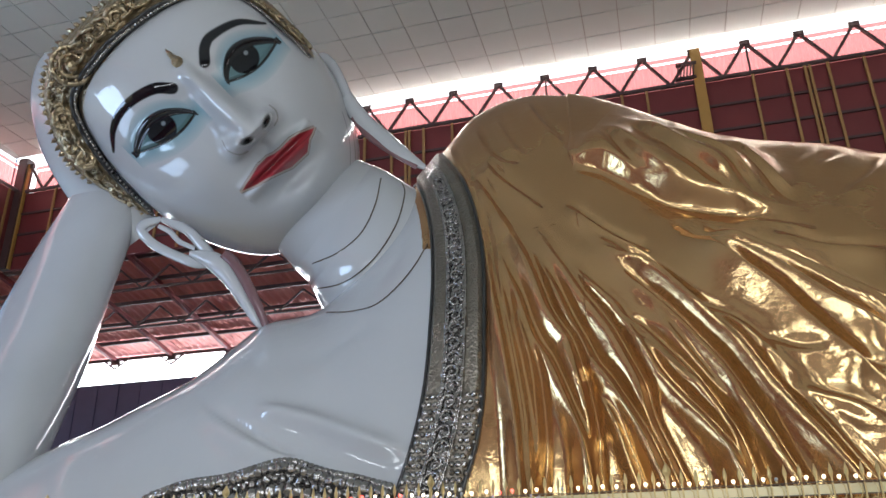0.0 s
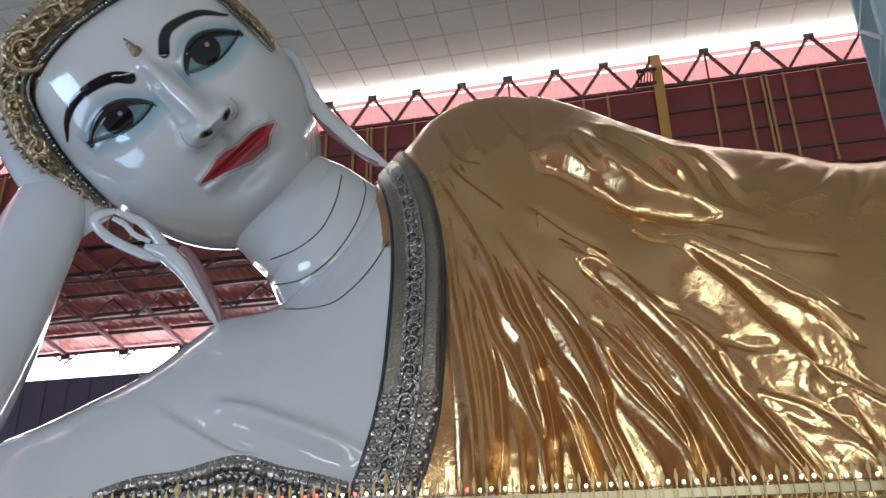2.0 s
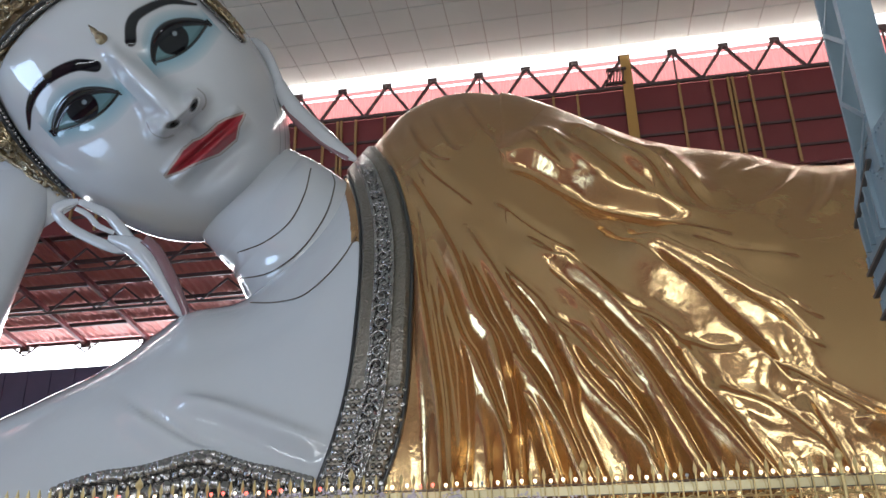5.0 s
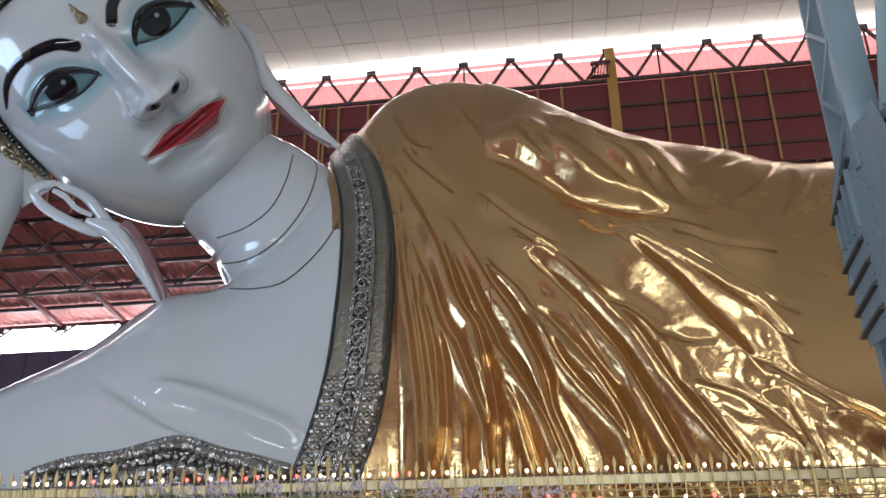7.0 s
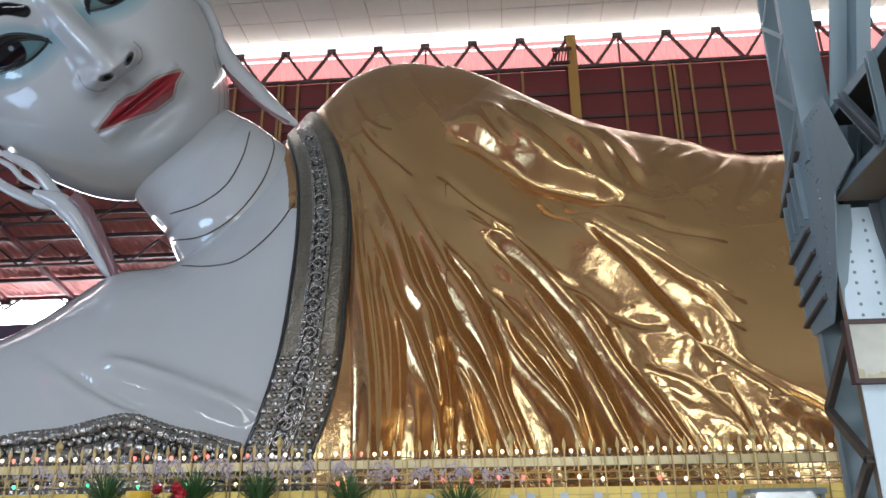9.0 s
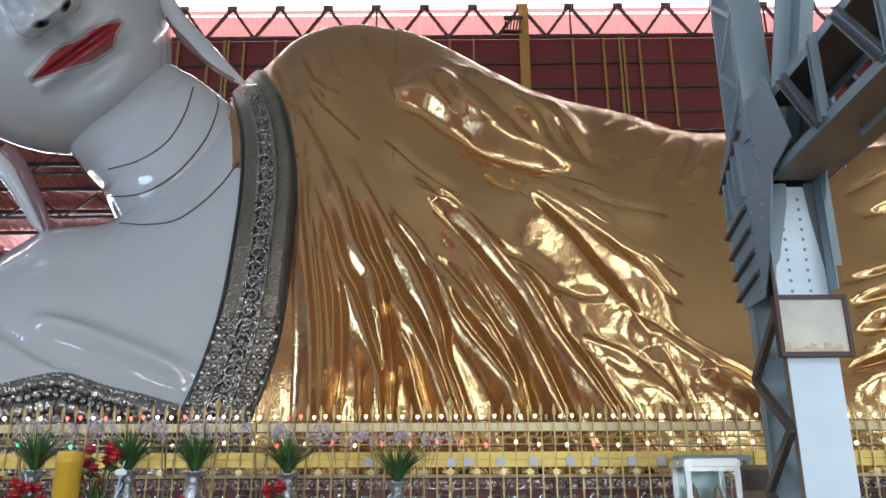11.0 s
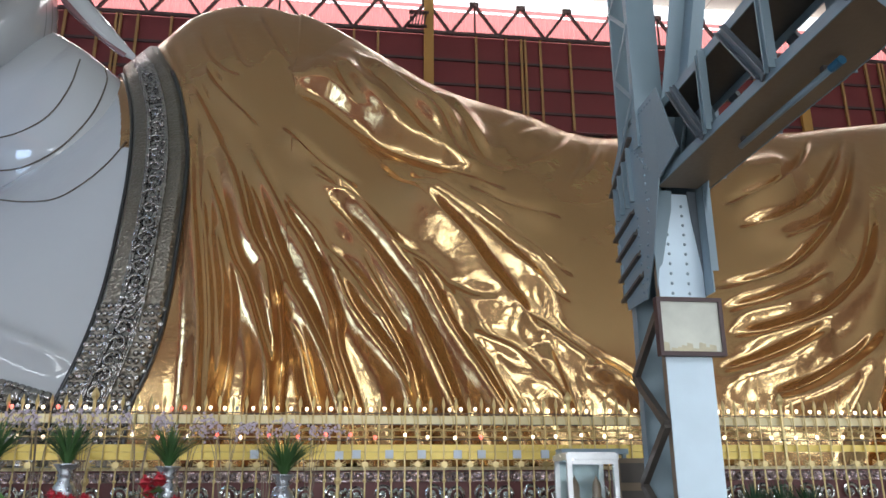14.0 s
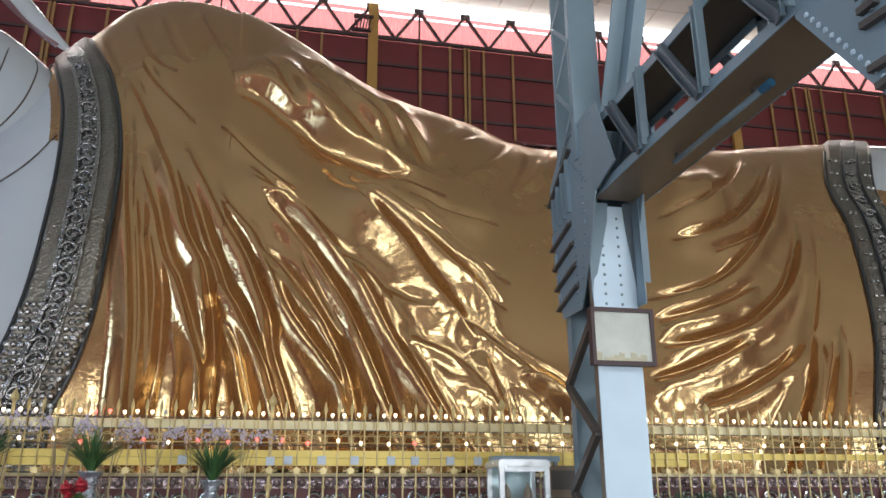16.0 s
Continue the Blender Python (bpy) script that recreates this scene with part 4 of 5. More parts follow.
for k in range(0, 260, 2):
    b.ball(CP[3, k], 0.05, 6, 4)
bag_put(b, 2)
b = Bag()
for k in range(4, 256, 4):
    o = Vector(CP[27, k])
    d = (o - Vector(CP[20, k])).normalized()
    b.tube([o - d * 0.1, o + d * 0.06, o + d * 0.12, o + d * 0.3], [0.05, 0.07, 0.045, 0.008], 6)
for k in range(8, 250, 9):
    c, x_, y_ = Vector(CP[14, k]), Vector(CP[14, min(k + 3, 259)]) - Vector(CP[14, k - 3]), Vector(CP[18, k]) - Vector(CP[10, k])
    x_.normalize(), y_.normalize()
    z_ = x_.cross(y_)
    if z_.dot(Vector(EYE) - c) < 0:
        z_ = -z_
    wide = (Vector(CP[24, k]) - Vector(CP[6, k])).length * 0.42
    for turn in (0, 1):
        pts = [c + z_ * 0.06 + (x_ * math.cos(a) * (1 if turn else -1) + y_ * math.sin(a)) * wide * (1 - a / 9) + x_ * (turn - 0.5) * wide for a in np.linspace(0.3, 7.0, 18)]
        b.tube(pts, [0.05 - 0.0015 * i for i in range(18)], 5)
    b.ball(c + z_ * 0.07, 0.09, 7, 5)
for k, size in ((96, 0.42), (62, 0.24), (36, 0.2), (134, 0.24)):
    c = Vector(CP[14, k])
    z_ = (Vector(EYE) - c).normalized()
    x_ = z_.orthogonal().normalized()
    y_ = z_.cross(x_)
    for rr, tt in ((1.0, 0.06), (0.62, 0.05)):
        b.tube([c + z_ * 0.14 + (x_ * math.cos(a) + y_ * math.sin(a)) * size * rr for a in np.linspace(0, 6.2832, 21)[:-1]], tt, 6, closed=True)
    for a in np.linspace(0, 6.2832, 13)[:-1]:
        b.ball(c + z_ * 0.13 + (x_ * math.cos(a) + y_ * math.sin(a)) * size * 0.8, 0.055, 6, 4)
    b.ball(c + z_ * 0.16, size * 0.36, 10, 6)
bag_put(b, 5)
# forehead jewel
b = Bag()
jw = [Vector(head_points(np.array([float(r)]), np.array([float(u)]), head_depth(np.array([float(r)]), np.array([float(u)])) + 9)[0]) for r, u in ((16, 88), (16, 97), (16, 105), (16, 116), (16, 128))]
b.tube(jw, [0.03, 0.13, 0.07, 0.06, 0.01], 10)
b.ball(jw[1], 0.13, 10, 6)
b.ball(jw[2], 0.085, 8, 5)
b.ball(jw[3], 0.06, 8, 5)
bag_put(b, 5)


def limb(pts, seg=40, steps=60, grooves=(), colour=None, index=0, back=1.0):
    """A round limb from board rows (a, b, half width, depth)."""
    q = smooth_line(pts, steps)
    th = np.linspace(0, 2 * math.pi, seg + 1)
    d = np.gradient(q[:, :2], axis=0)
    d /= np.linalg.norm(d, axis=1)[:, None]
    side = np.stack([-d[:, 1], d[:, 0]], -1)
    a = q[:, None, 0] + side[:, None, 0] * q[:, None, 2] * np.cos(th)[None]
    c = q[:, None, 1] + side[:, None, 1] * q[:, None, 2] * np.cos(th)[None]
    tau = np.linspace(0, 1, steps)[:, None] + 0 * th[None]
    rad = q[:, None, 2] * np.sin(th)[None] * (np.where(np.sin(th) > 0, 1, back))[None]
    col = np.ones(a.shape + (3,))
    cut = np.zeros(a.shape)
    for g, bulge in grooves:
        dist = np.abs(tau - g - bulge * (np.abs(np.sin(th)) - 0.5)[None] * 2)
        cut += 4.0 * np.exp(-(dist / 0.012) ** 2)
        m = np.clip(1 - dist / 0.0085, 0, 1)[..., None]
        col = col * (1 - m) + np.array((0.22, 0.17, 0.12)) * m
    w = np.stack([(a - 784) / FOCUS, -(c - 441) / FOCUS, -np.ones_like(a)], -1) @ M.T
    deep = q[:, None, 3] / w[..., 1]
    pts3 = np.array(EYE) + w * (deep - (rad - cut * np.sign(rad)) * UNIT)[..., None]
    front = (np.sin(th) > -0.05)[None] & (tau > -1)
    skin = (a[front], c[front], pts3[front][:, 1])
    put(pts3.reshape(-1, 3), grid_faces(steps, seg + 1), index, col.reshape(-1, 3) if colour is None else np.tile(np.array(colour), (a.size, 1)))
    for e in (0, -1):
        ring_ = pts3[e]
        put(np.vstack([ring_, ring_.mean(0)[None]]), [(i, i + 1, seg + 1) for i in range(seg)], index)
    return skin


# neck with scribed creases
neck = limb([(505, 305, 78, 17.2), (545, 350, 100, 16.1), (590, 385, 115, 15.4), (628, 412, 124, 15.0), (668, 450, 138, 15.0), (705, 490, 160, 15.6)], 90, 220)
for line in ([(553, 467), (600, 446), (640, 411), (664, 362), (674, 316)], [(553, 513), (608, 500), (660, 460), (700, 400), (716, 345), (711, 322)]):
    b = Bag()
    way_in = []
    for p_ in smooth_line(line, 40):
        near = np.argsort(np.hypot(neck[0] - p_[0], neck[1] - p_[1]))[:6]
        way_in.append(drawn(p_[0], p_[1], float(neck[2][near].mean()) - 0.012))
    b.tube(way_in, 0.016, 6)
    bag_put(b, 0, (0.25, 0.20, 0.15))
# forearm that props the head, and the hand behind the crown
limb([(200, 330, 58, 15.6), (178, 385, 66, 15.4), (130, 480, 78, 14.9), (70, 610, 92, 14.1), (10, 730, 100, 13.2), (-50, 850, 105, 12.6)], 48, 50)
limb([(250, 420, 40, 15.6), (190, 340, 62, 15.6), (135, 255, 62, 15.7), (105, 180, 52, 15.8), (95, 120, 34, 15.8), (92, 92, 12, 15.8)], 40, 40, back=0.5)


def ear(path, widths, depth, tone, thick=0.5):
    limb([(a, c, w, depth + k * 0.0) for k, ((a, c), w) in enumerate(zip(path, widths))], 20, 50, colour=tone, back=thick)


WHITE, PINK = (1, 1, 1), (0.42, 0.22, 0.23)
ear([(285, 388), (258, 396), (250, 408), (266, 428), (300, 448), (345, 466), (372, 472)], [5, 9, 9, 9, 9, 9, 3], 14.2, WHITE)
ear([(285, 388), (310, 398), (335, 410), (358, 436), (372, 456), (384, 466)], [5, 8, 9, 11, 12, 4], 14.2, WHITE)
ear([(280, 400), (300, 410), (318, 428), (345, 440)], [4, 5, 5, 4], 14.1, WHITE)
ear([(335, 448), (380, 464), (410, 496), (434, 535), (455, 569), (465, 581)], [5, 18, 15, 11, 8, 4], 14.1, WHITE)
ear([(395, 448), (418, 470), (442, 512), (462, 555), (470, 580)], [10, 10, 10, 8, 6], 14.0, PINK)
ear([(556, 106), (570, 102), (588, 116), (606, 150), (622, 186)], [6, 9, 9, 9, 8], 14.9, WHITE)
ear([(562, 118), (584, 150), (606, 180), (626, 205)], [7, 8, 8, 8], 15.0, PINK)
ear([(612, 170), (640, 212), (680, 248), (720, 278), (752, 297)], [12, 16, 16, 12, 5], 14.9, WHITE)
ear([(626, 205), (655, 238), (695, 268), (738, 296)], [8, 10, 8, 5], 14.85, PINK)

sv = np.concatenate(parts["v"])
sf = [q for a in parts["f"] for q in a]
sme = bpy.data.meshes.new("reclining_statue")
sme.from_pydata(sv.tolist(), [], sf)
for m in (ENAMEL, GOLD, MOSAIC, MOSAIC_FINE, PIPING, CROWN):
    sme.materials.append(m)
sme.polygons.foreach_set("material_index", np.concatenate(parts["m"]).astype(np.int32))
sme.polygons.foreach_set("use_smooth", np.ones(len(sf), bool))
att = sme.color_attributes.new("paint", "FLOAT_COLOR", "POINT")
cc = np.concatenate(parts["c"])
att.data.foreach_set("color", np.hstack([cc, np.ones((len(cc), 1))]).astype(np.float32).ravel())
sme.update()
tagged(new("reclining_statue", sme), "giant reclining statue, white enamel skin and gold-leaf robe", "statue")

# ---- plinth and fence ----
b = Bag()
b.box((-28, 10.1, 0.0), (46, 24.5, 1.86), 0)
# pale top is made up, to bounce light onto the robe's foot
b.box((-28, 10.06, 1.86), (46, 24.5, 1.9), 1)
plinth = tagged(b.out("plinth", [MAROON, CREAM]), "long maroon plinth under the statue, set with mirror glass", "plinth", kind="structure")

# mirror-glass dressing on the plinth's front
for z0, z1, out, m in ((1.72, 1.84, 0.06, SILVER), (1.30, 1.36, 0.05, SILVER)):
    b = Bag()
    b.box((-20, 10.1 - out, z0), (30, 10.1, z1))
    for k in range(330):
        b.ball((-20 + k * 0.15, 10.1 - out, (z0 + z1) / 2), 0.045, 6, 4)
    b.out("moulding", mosaic_mat("rose_silver_glass", (0.42, 0.33, 0.33), 14.0, 0.5, 0.25), plinth, "rose-silver mirror moulding")
b = Bag()
b.tube([(0.11 * math.cos(a) * (1 - a / 10), -0.02, 0.11 * math.sin(a) * (1 - a / 10)) for a in np.linspace(0, 7.5, 22)], [0.026 - 0.0006 * i for i in range(22)], 5)
b.ball((0, -0.02, 0), 0.045, 7, 5)
for a in range(5):
    b.ball((0.15 + 0.05 * math.cos(a * 1.26), -0.02, 0.05 * math.sin(a * 1.26)), 0.03, 6, 4)
orn = b.out("glass_scroll", SILVER, plinth)
orn.location = (-13.4, 10.08, 1.56)
for k in range(1, 95):
    o = new("glass_scroll", orn.data)
    o.parent, o.location = plinth, (-13.4 + k * 0.31, 10.08, 1.56 + 0.02 * (k % 2))
    o.scale = (1 if k % 2 else -1, 1, 1)

FY, PITCH = 9.0, 0.1455
X0 = 0.0003 * FY
fence = thing("fence", "gold-painted spear-topped fence with a yellow beam", "fence")
b = Bag()
b.box((-14, FY - 0.01, 2.325), (16, FY + 0.04, 2.43), 0)
b.out("top_rail", STEEL_DARK, fence, "dark rail behind cream blocks")
b = Bag()
b.box((-14, FY - 0.06, 2.028), (X0 + 34 * PITCH, FY + 0.06, 2.105))
b.out("beam", BEAM, fence)
b = Bag()
b.box((-14, FY - 0.055, 1.945), (X0 + 34 * PITCH, FY + 0.055, 2.024))
b.out("beam", BEAM, fence)
b = Bag()
b.box((X0 + 34 * PITCH + 0.01, FY - 0.05, 2.03), (16, FY + 0.05, 2.105))
b.out("beam", BEAM, fence)
for z in (2.19, 2.265):
    b = Bag()
    b.tube([(-14, FY, z), (16, FY, z)], 0.008, 6)
    b.out("rod", FENCE, fence)


def spear(tall, r):
    b = Bag()
    b.tube([(0, 0, 0.0), (0, 0, tall - 0.12)], r, 6)
    b.tube([(0, 0, tall - 0.14), (0, 0, tall - 0.10), (0, 0, tall - 0.07), (0, 0, tall)], [r, r * 2.3, r * 2.2, 0.002], 6)
    b.ball((0, 0, 1.72), r * 2.2, 6, 4)
    return b


bar = spear(2.63, 0.0095).out("bar", FENCE, fence)
tall = spear(2.71, 0.02).out("post", FENCE, fence)
bar.location = (X0 - 61 * PITCH, FY - 0.075, 0)
tall.location = (X0 - 72 * PITCH, FY - 0.075, 0)
b = Bag()
b.box((-0.066, -0.02, 2.332), (0.066, 0.0, 2.424))
block = b.out("block", CREAM, fence)
block.location = (X0 - 60.5 * PITCH, FY - 0.012, 0)
b = Bag()
b.tube([(0.0, -0.07, 2.27), (0.02, -0.10, 2.33), (0.015, -0.09, 2.40), (-0.01, -0.05, 2.44)], 0.006, 5)
hook = b.out("hook", FENCE, fence)
hook.location = (X0 - 60.4 * PITCH, FY, 0)
b = Bag()
for d in (-1, 1):
    b.tube([(d * (0.06 + 0.055 * math.cos(a)), -0.02, 2.235 + 0.05 * math.sin(a)) for a in np.linspace(0, 5.2, 14)], 0.006, 5)
    b.tube([(0, -0.02, 2.27), (d * 0.03, -0.02, 2.24), (d * 0.02, -0.02, 2.19)], 0.005, 5)
curl = b.out("scrollwork", FENCE, fence)
curl.location = (X0 - 60 * PITCH, FY - 0.02, 0)
b = Bag()
b.box((-0.03, -0.015, 1.86), (0.03, 0.0, 1.92), 0)
for dx, dz in ((-1, 1), (1, 1), (-1, -1), (1, -1)):
    b.tube([(dx * 0.02, -0.005, 1.89), (dx * 0.075, -0.005, 1.89 + dz * 0.045), (dx * 0.085, -0.005, 1.89 + dz * 0.01), (dx * 0.03, -0.005, 1.89)], 0.006, 5)
bow = b.out("rosette", FENCE, fence)
bow.location = (X0 - 60 * PITCH, FY - 0.085, 0)
for k in range(-60, 88):
    x = X0 + k * PITCH
    for name, src, dx, dy, on in (("post", tall, 0, -0.075, k % 18 == 0), ("bar", bar, 0, -0.075, k % 18 != 0), ("block", block, PITCH / 2, -0.012, True),
                                  ("hook", hook, 0.6 * PITCH, 0, True), ("scrollwork", curl, 0, -0.02, k % 2 == 0), ("rosette", bow, 0, -0.085, k % 2 == 0)):
        if on:
            o = new(name, src.data)
            o.parent, o.location = fence, (x + dx, FY + dy, 0)

# bulbs on the fence
def bulb_mesh(r):
    b = Bag()
    b.lathe((0, 0, 0), [(0.001, r * 1.15), (r * 0.6, r), (r, r * 0.35), (r * 0.95, -r * 0.3), (r * 0.5, -r * 1.0)], 10, 0)
    b.lathe((0, 0, 0), [(r * 0.5, -r), (r * 0.5, -r * 1.9), (0.001, -r * 1.9)], 8, 1)
    return b


string_a = thing("bulb_string", "upper string of lit warm bulbs along the fence rail", "string lights", at=(0, 0, 0))
string_b = thing("bulb_string", "lower string of coloured bulbs between rail and beam", "string lights", at=(0, 0, 0))
data = {}
for m in (BULB_W, BULB_R, BULB_G, BULB_B, PEWTER):
    o = bulb_mesh(0.019).out("bulb", [m, CREAM], string_a, smooth=True)
    o.location = (X0 - (61 + len(data)) * PITCH, FY - 0.09, 2.487)
    data[m.name] = o.data
rnd = random.Random(4)
for k in range(-58, 86):
    m = PEWTER if rnd.random() < 0.06 else BULB_R if (k < -10 and rnd.random() < 0.25) else BULB_W
    o = new("bulb", data[m.name])
    o.parent, o.location = string_a, (X0 + (k + 0.42 + rnd.uniform(-0.12, 0.12)) * PITCH, FY - 0.09, 2.487 + rnd.uniform(-0.008, 0.008))
for k in range(-29, 43):
    q = rnd.random()
    m = (BULB_G if q < 0.45 else BULB_B if q < 0.6 else BULB_W) if k < -8 else BULB_R if (q < 0.42 and k < 6) else BULB_W
    o = new("bulb", data[m.name])
    o.parent, o.location = string_b, (X0 + (2 * k + 0.9 + rnd.uniform(-0.2, 0.2)) * PITCH, FY - 0.10, 2.19 + rnd.uniform(-0.02, 0.02))
for st, z in ((string_a, 2.44), (string_b, 2.155)):
    b = Bag()
    b.tube([(-9 + i * 0.25, FY - 0.09, z + 0.006 * math.sin(i * 1.7)) for i in range(90)], 0.006, 5)
    b.out("cable", STEEL_DARK, st)

# switch boxes on the beam
b = Bag()
b.box((-0.045, -0.03, -0.045), (0.045, 0, 0.045))
b.box((-0.035, -0.034, -0.035), (0.035, -0.03, 0.035))
BOXGREY = mat("grey_plastic", (0.50, 0.54, 0.60), 0.4)
for u in (0.0010, 0.022, 0.062, 0.102, 0.147, 0.177, 0.222, 0.258, -0.100):
    o = b.out("switch_box", BOXGREY)
    o.location = (u * FY, FY - 0.062, 2.0 if u != 0.001 else 1.99)
    tagged(o, "small grey plastic switch box on the yellow beam", "switch", "switch boxes on the beam")

# ---- steel frame beside the terrace ----
CX0, CX1, CY = 3.03, 3.49, 7.0
column = thing("steel_column", "riveted grey-blue laced steel column with a silver face", "column", at=(3.26, 7.35, 0))


def part(name, b, m, parent, label="", smooth=False):
    ob = b.out(name, m, None, label, smooth)
    ob.parent = parent
    ob.matrix_parent_inverse = Matrix.Translation(-Vector(parent.location))
    return ob


b = Bag()
b.box((CX0, CY, 0), (CX1, CY + 0.015, 4.45))
part("front_plate", b, STEEL_LIGHT, column, "silver-painted front plate")
for x in (CX0, CX1 - 0.012):
    b = Bag()
    b.box((x, CY + 0.015, 0), (x + 0.012, CY + 0.10, 4.45))
    part("front_flange", b, RUSTY if x == CX0 else STEEL, column)
    b = Bag()
    b.box((x, CY + 0.64, 0), (x + 0.012, CY + 0.745, 5.2))
    part("rear_flange", b, STEEL, column)
b = Bag()
b.box((CX0, CY + 0.745, 0), (CX1, CY + 0.76, 5.2))
part("rear_plate", b, STEEL, column)
for x in (CX0 - 0.038, CX1 - 0.06):
    z = 0.1
    for k in range(7):
        for a, c in ((0.04, 0.72), (0.72, 0.04)):
            b = Bag()
            b.bar((x + 0.006, CY + a, z), (x + 0.006, CY + c, z + 0.52), 0.075, 0.06, up=(1, 0, 0))
            part("lacing_bar", b, STEEL_DARK, column)
            z += 0.52
        if z > 3.2:
            break


def gusset(name, poly, x, thick, m, parent, label=""):
    b = Bag()
    n = len(poly)
    b.add([(x, y, z) for y, z in poly] + [(x + thick, y, z) for y, z in poly],
          [tuple(range(n)), tuple(reversed(range(n, 2 * n)))] + [(i, i + n, (i + 1) % n + n, (i + 1) % n) for i in range(n)])
    return part(name, b, m, parent, label)


def rivets(name, spots, r, m, parent, axis="x"):
    b = Bag()
    for p in spots:
        b.ball(p, r, 7, 4, scale=(0.6, 1, 1) if axis == "x" else (1, 0.6, 1))
    return part(name, b, m, parent)


POLY = [(7.78, 3.42), (7.99, 4.62), (7.99, 5.0), (7.55, 5.42), (6.6, 5.42), (6.25, 4.62), (6.72, 4.5), (6.98, 3.85), (7.25, 3.42)]
gusset("gusset_plate", POLY, CX0 - 0.03, 0.014, STEEL, column, "grey-blue gusset plate")
gusset("gusset_plate", POLY, CX1 + 0.016, 0.014, STEEL, column)
for z0, dy in ((3.55, 0.0), (3.78, 0.03), (4.02, 0.07), (4.26, 0.11)):
    b = Bag()
    b.bar((CX0 - 0.05, 7.28 + dy, z0 + 0.12), (CX0 - 0.05, 7.86 + dy, z0 - 0.02), 0.05, 0.03, up=(0, 0, 1))
    b.bar((CX0 - 0.034, 7.28 + dy, z0 + 0.155), (CX0 - 0.034, 7.86 + dy, z0 + 0.015), 0.006, 0.03, up=(0, 0, 1))
    part("rib", b, STEEL_DARK, column)
    b = Bag()
    b.box((CX0 - 0.05, 7.80 + dy, z0 - 0.02), (CX1 + 0.05, 7.84 + dy, z0 + 0.16))
    part("rear_batten_plate", b, STEEL, column)
for k in range(4):
    b = Bag()
    y = 7.38 + k * 0.15
    b.bar((CX0 - 0.05, y, 4.5 - 0.02 * k), (CX0 - 0.05, y + 0.02, 5.12 - 0.1 * k), 0.05, 0.035, up=(0, 1, 0))
    part("stiffener", b, STEEL, column)
b = Bag()
b.bar((CX0 - 0.045, 7.3, 5.2), (CX0 - 0.045, 8.0, 4.78), 0.06, 0.03)
part("edge_angle", b, STEEL_DARK, column)
sp = [(CX0 - 0.032, 6.75 + 0.075 * k, 5.36) for k in range(11)] + [(CX0 - 0.032, 7.22 - 0.028 * k, 3.5 + 0.11 * k) for k in range(9)] + [(CX0 - 0.032, 7.32, 3.5 + 0.1 * k) for k in range(9)]
sp += [(CX0 - 0.032, 6.95 + 0.06 * k, 4.7 + 0.06 * k) for k in range(8)] + [(CX0 - 0.032, 7.05, 4.3 + 0.09 * k) for k in range(10)] + [(CX0 - 0.045, 7.35 + 0.06 * k, 5.21 - 0.037 * k) for k in range(11)]
rivets("rivet_row", sp, 0.018, STEEL, column)
rivets("rivet_row", [(x, CY - 0.001, 3.42 + 0.1 * k) for x in (CX0 + 0.13, CX0 + 0.30) for k in range(10)], 0.017, STEEL, column, "y")
# head plate over the silver face's left corner
b = Bag()
slant = [(CX0 - 0.02, 3.45), (CX0 + 0.01, 3.66), (CX0 + 0.05, 3.72), (CX0 + 0.19, 4.28), (CX0 + 0.21, 4.48), (CX0 - 0.02, 4.48)]
b.add([(x, y, z) for y in (CY - 0.012, CY) for x, z in slant], [(0, 1, 2, 3, 4, 5), (11, 10, 9, 8, 7, 6)] + [(i, i + 6, (i + 1) % 6 + 6, (i + 1) % 6) for i in range(6)])
part("face_corner", b, STEEL, column)
# right corner: a dark sheet stands in for the shadow inside the head
b = Bag()
slant = [(CX1 + 0.004, 3.6), (CX1 + 0.004, 4.48), (CX1 - 0.09, 4.48), (CX1 - 0.07, 4.2)]
b.add([(x, y, z) for y in (CY - 0.012, CY) for x, z in slant], [(0, 1, 2, 3), (7, 6, 5, 4)] + [(i, i + 4, (i + 1) % 4 + 4, (i + 1) % 4) for i in range(4)])
part("face_corner", b, GREY_STEEL, column)
b = Bag()
b.box((CX1 + 0.005, CY - 0.15, 3.62), (CX1 + 0.09, CY - 0.135, 4.48))
b.box((CX1 + 0.005, CY - 0.17, 3.4), (CX1 + 0.02, CY + 0.03, 4.48))
part("bracket_angle", b, STEEL, column)
# straight upper limb with lacing, and the raking strut
b = Bag()
b.box((2.97, 7.08, 5.0), (3.29, 7.10, CEIL_Z))
b.box((2.97, 7.10, 5.0), (2.985, 7.17, CEIL_Z))
b.box((3.275, 7.10, 5.0), (3.29, 7.17, CEIL_Z))
part("upper_limb", b, STEEL, column)
b = Bag()
b.box((2.96, 7.56, 5.0), (3.29, 7.60, CEIL_Z))
part("upper_limb", b, STEEL, column)
for k in range(38):
    b = Bag()
    z = 5.15 + k * 0.43
    y0, y1 = (7.12, 7.57) if k % 2 else (7.57, 7.12)
    b.bar((2.965, y0, z), (2.965, y1, min(z + 0.43, CEIL_Z)), 0.05, 0.012, up=(1, 0, 0))
    part("lacing_bar", b, STEEL, column)
b = Bag()
b.bar((3.40, 7.15, 4.9), (3.40, -0.45, CEIL_Z - 0.02), 0.24, 0.02, up=(1, 0, 0))
b.bar((3.29, 7.2, 4.9), (3.29, -0.4, CEIL_Z - 0.02), 0.02, 0.16, up=(1, 0, 0))
b.bar((3.51, 7.2, 4.9), (3.51, -0.4, CEIL_Z - 0.02), 0.02, 0.16, up=(1, 0, 0))
part("raking_strut", b, STEEL, column)

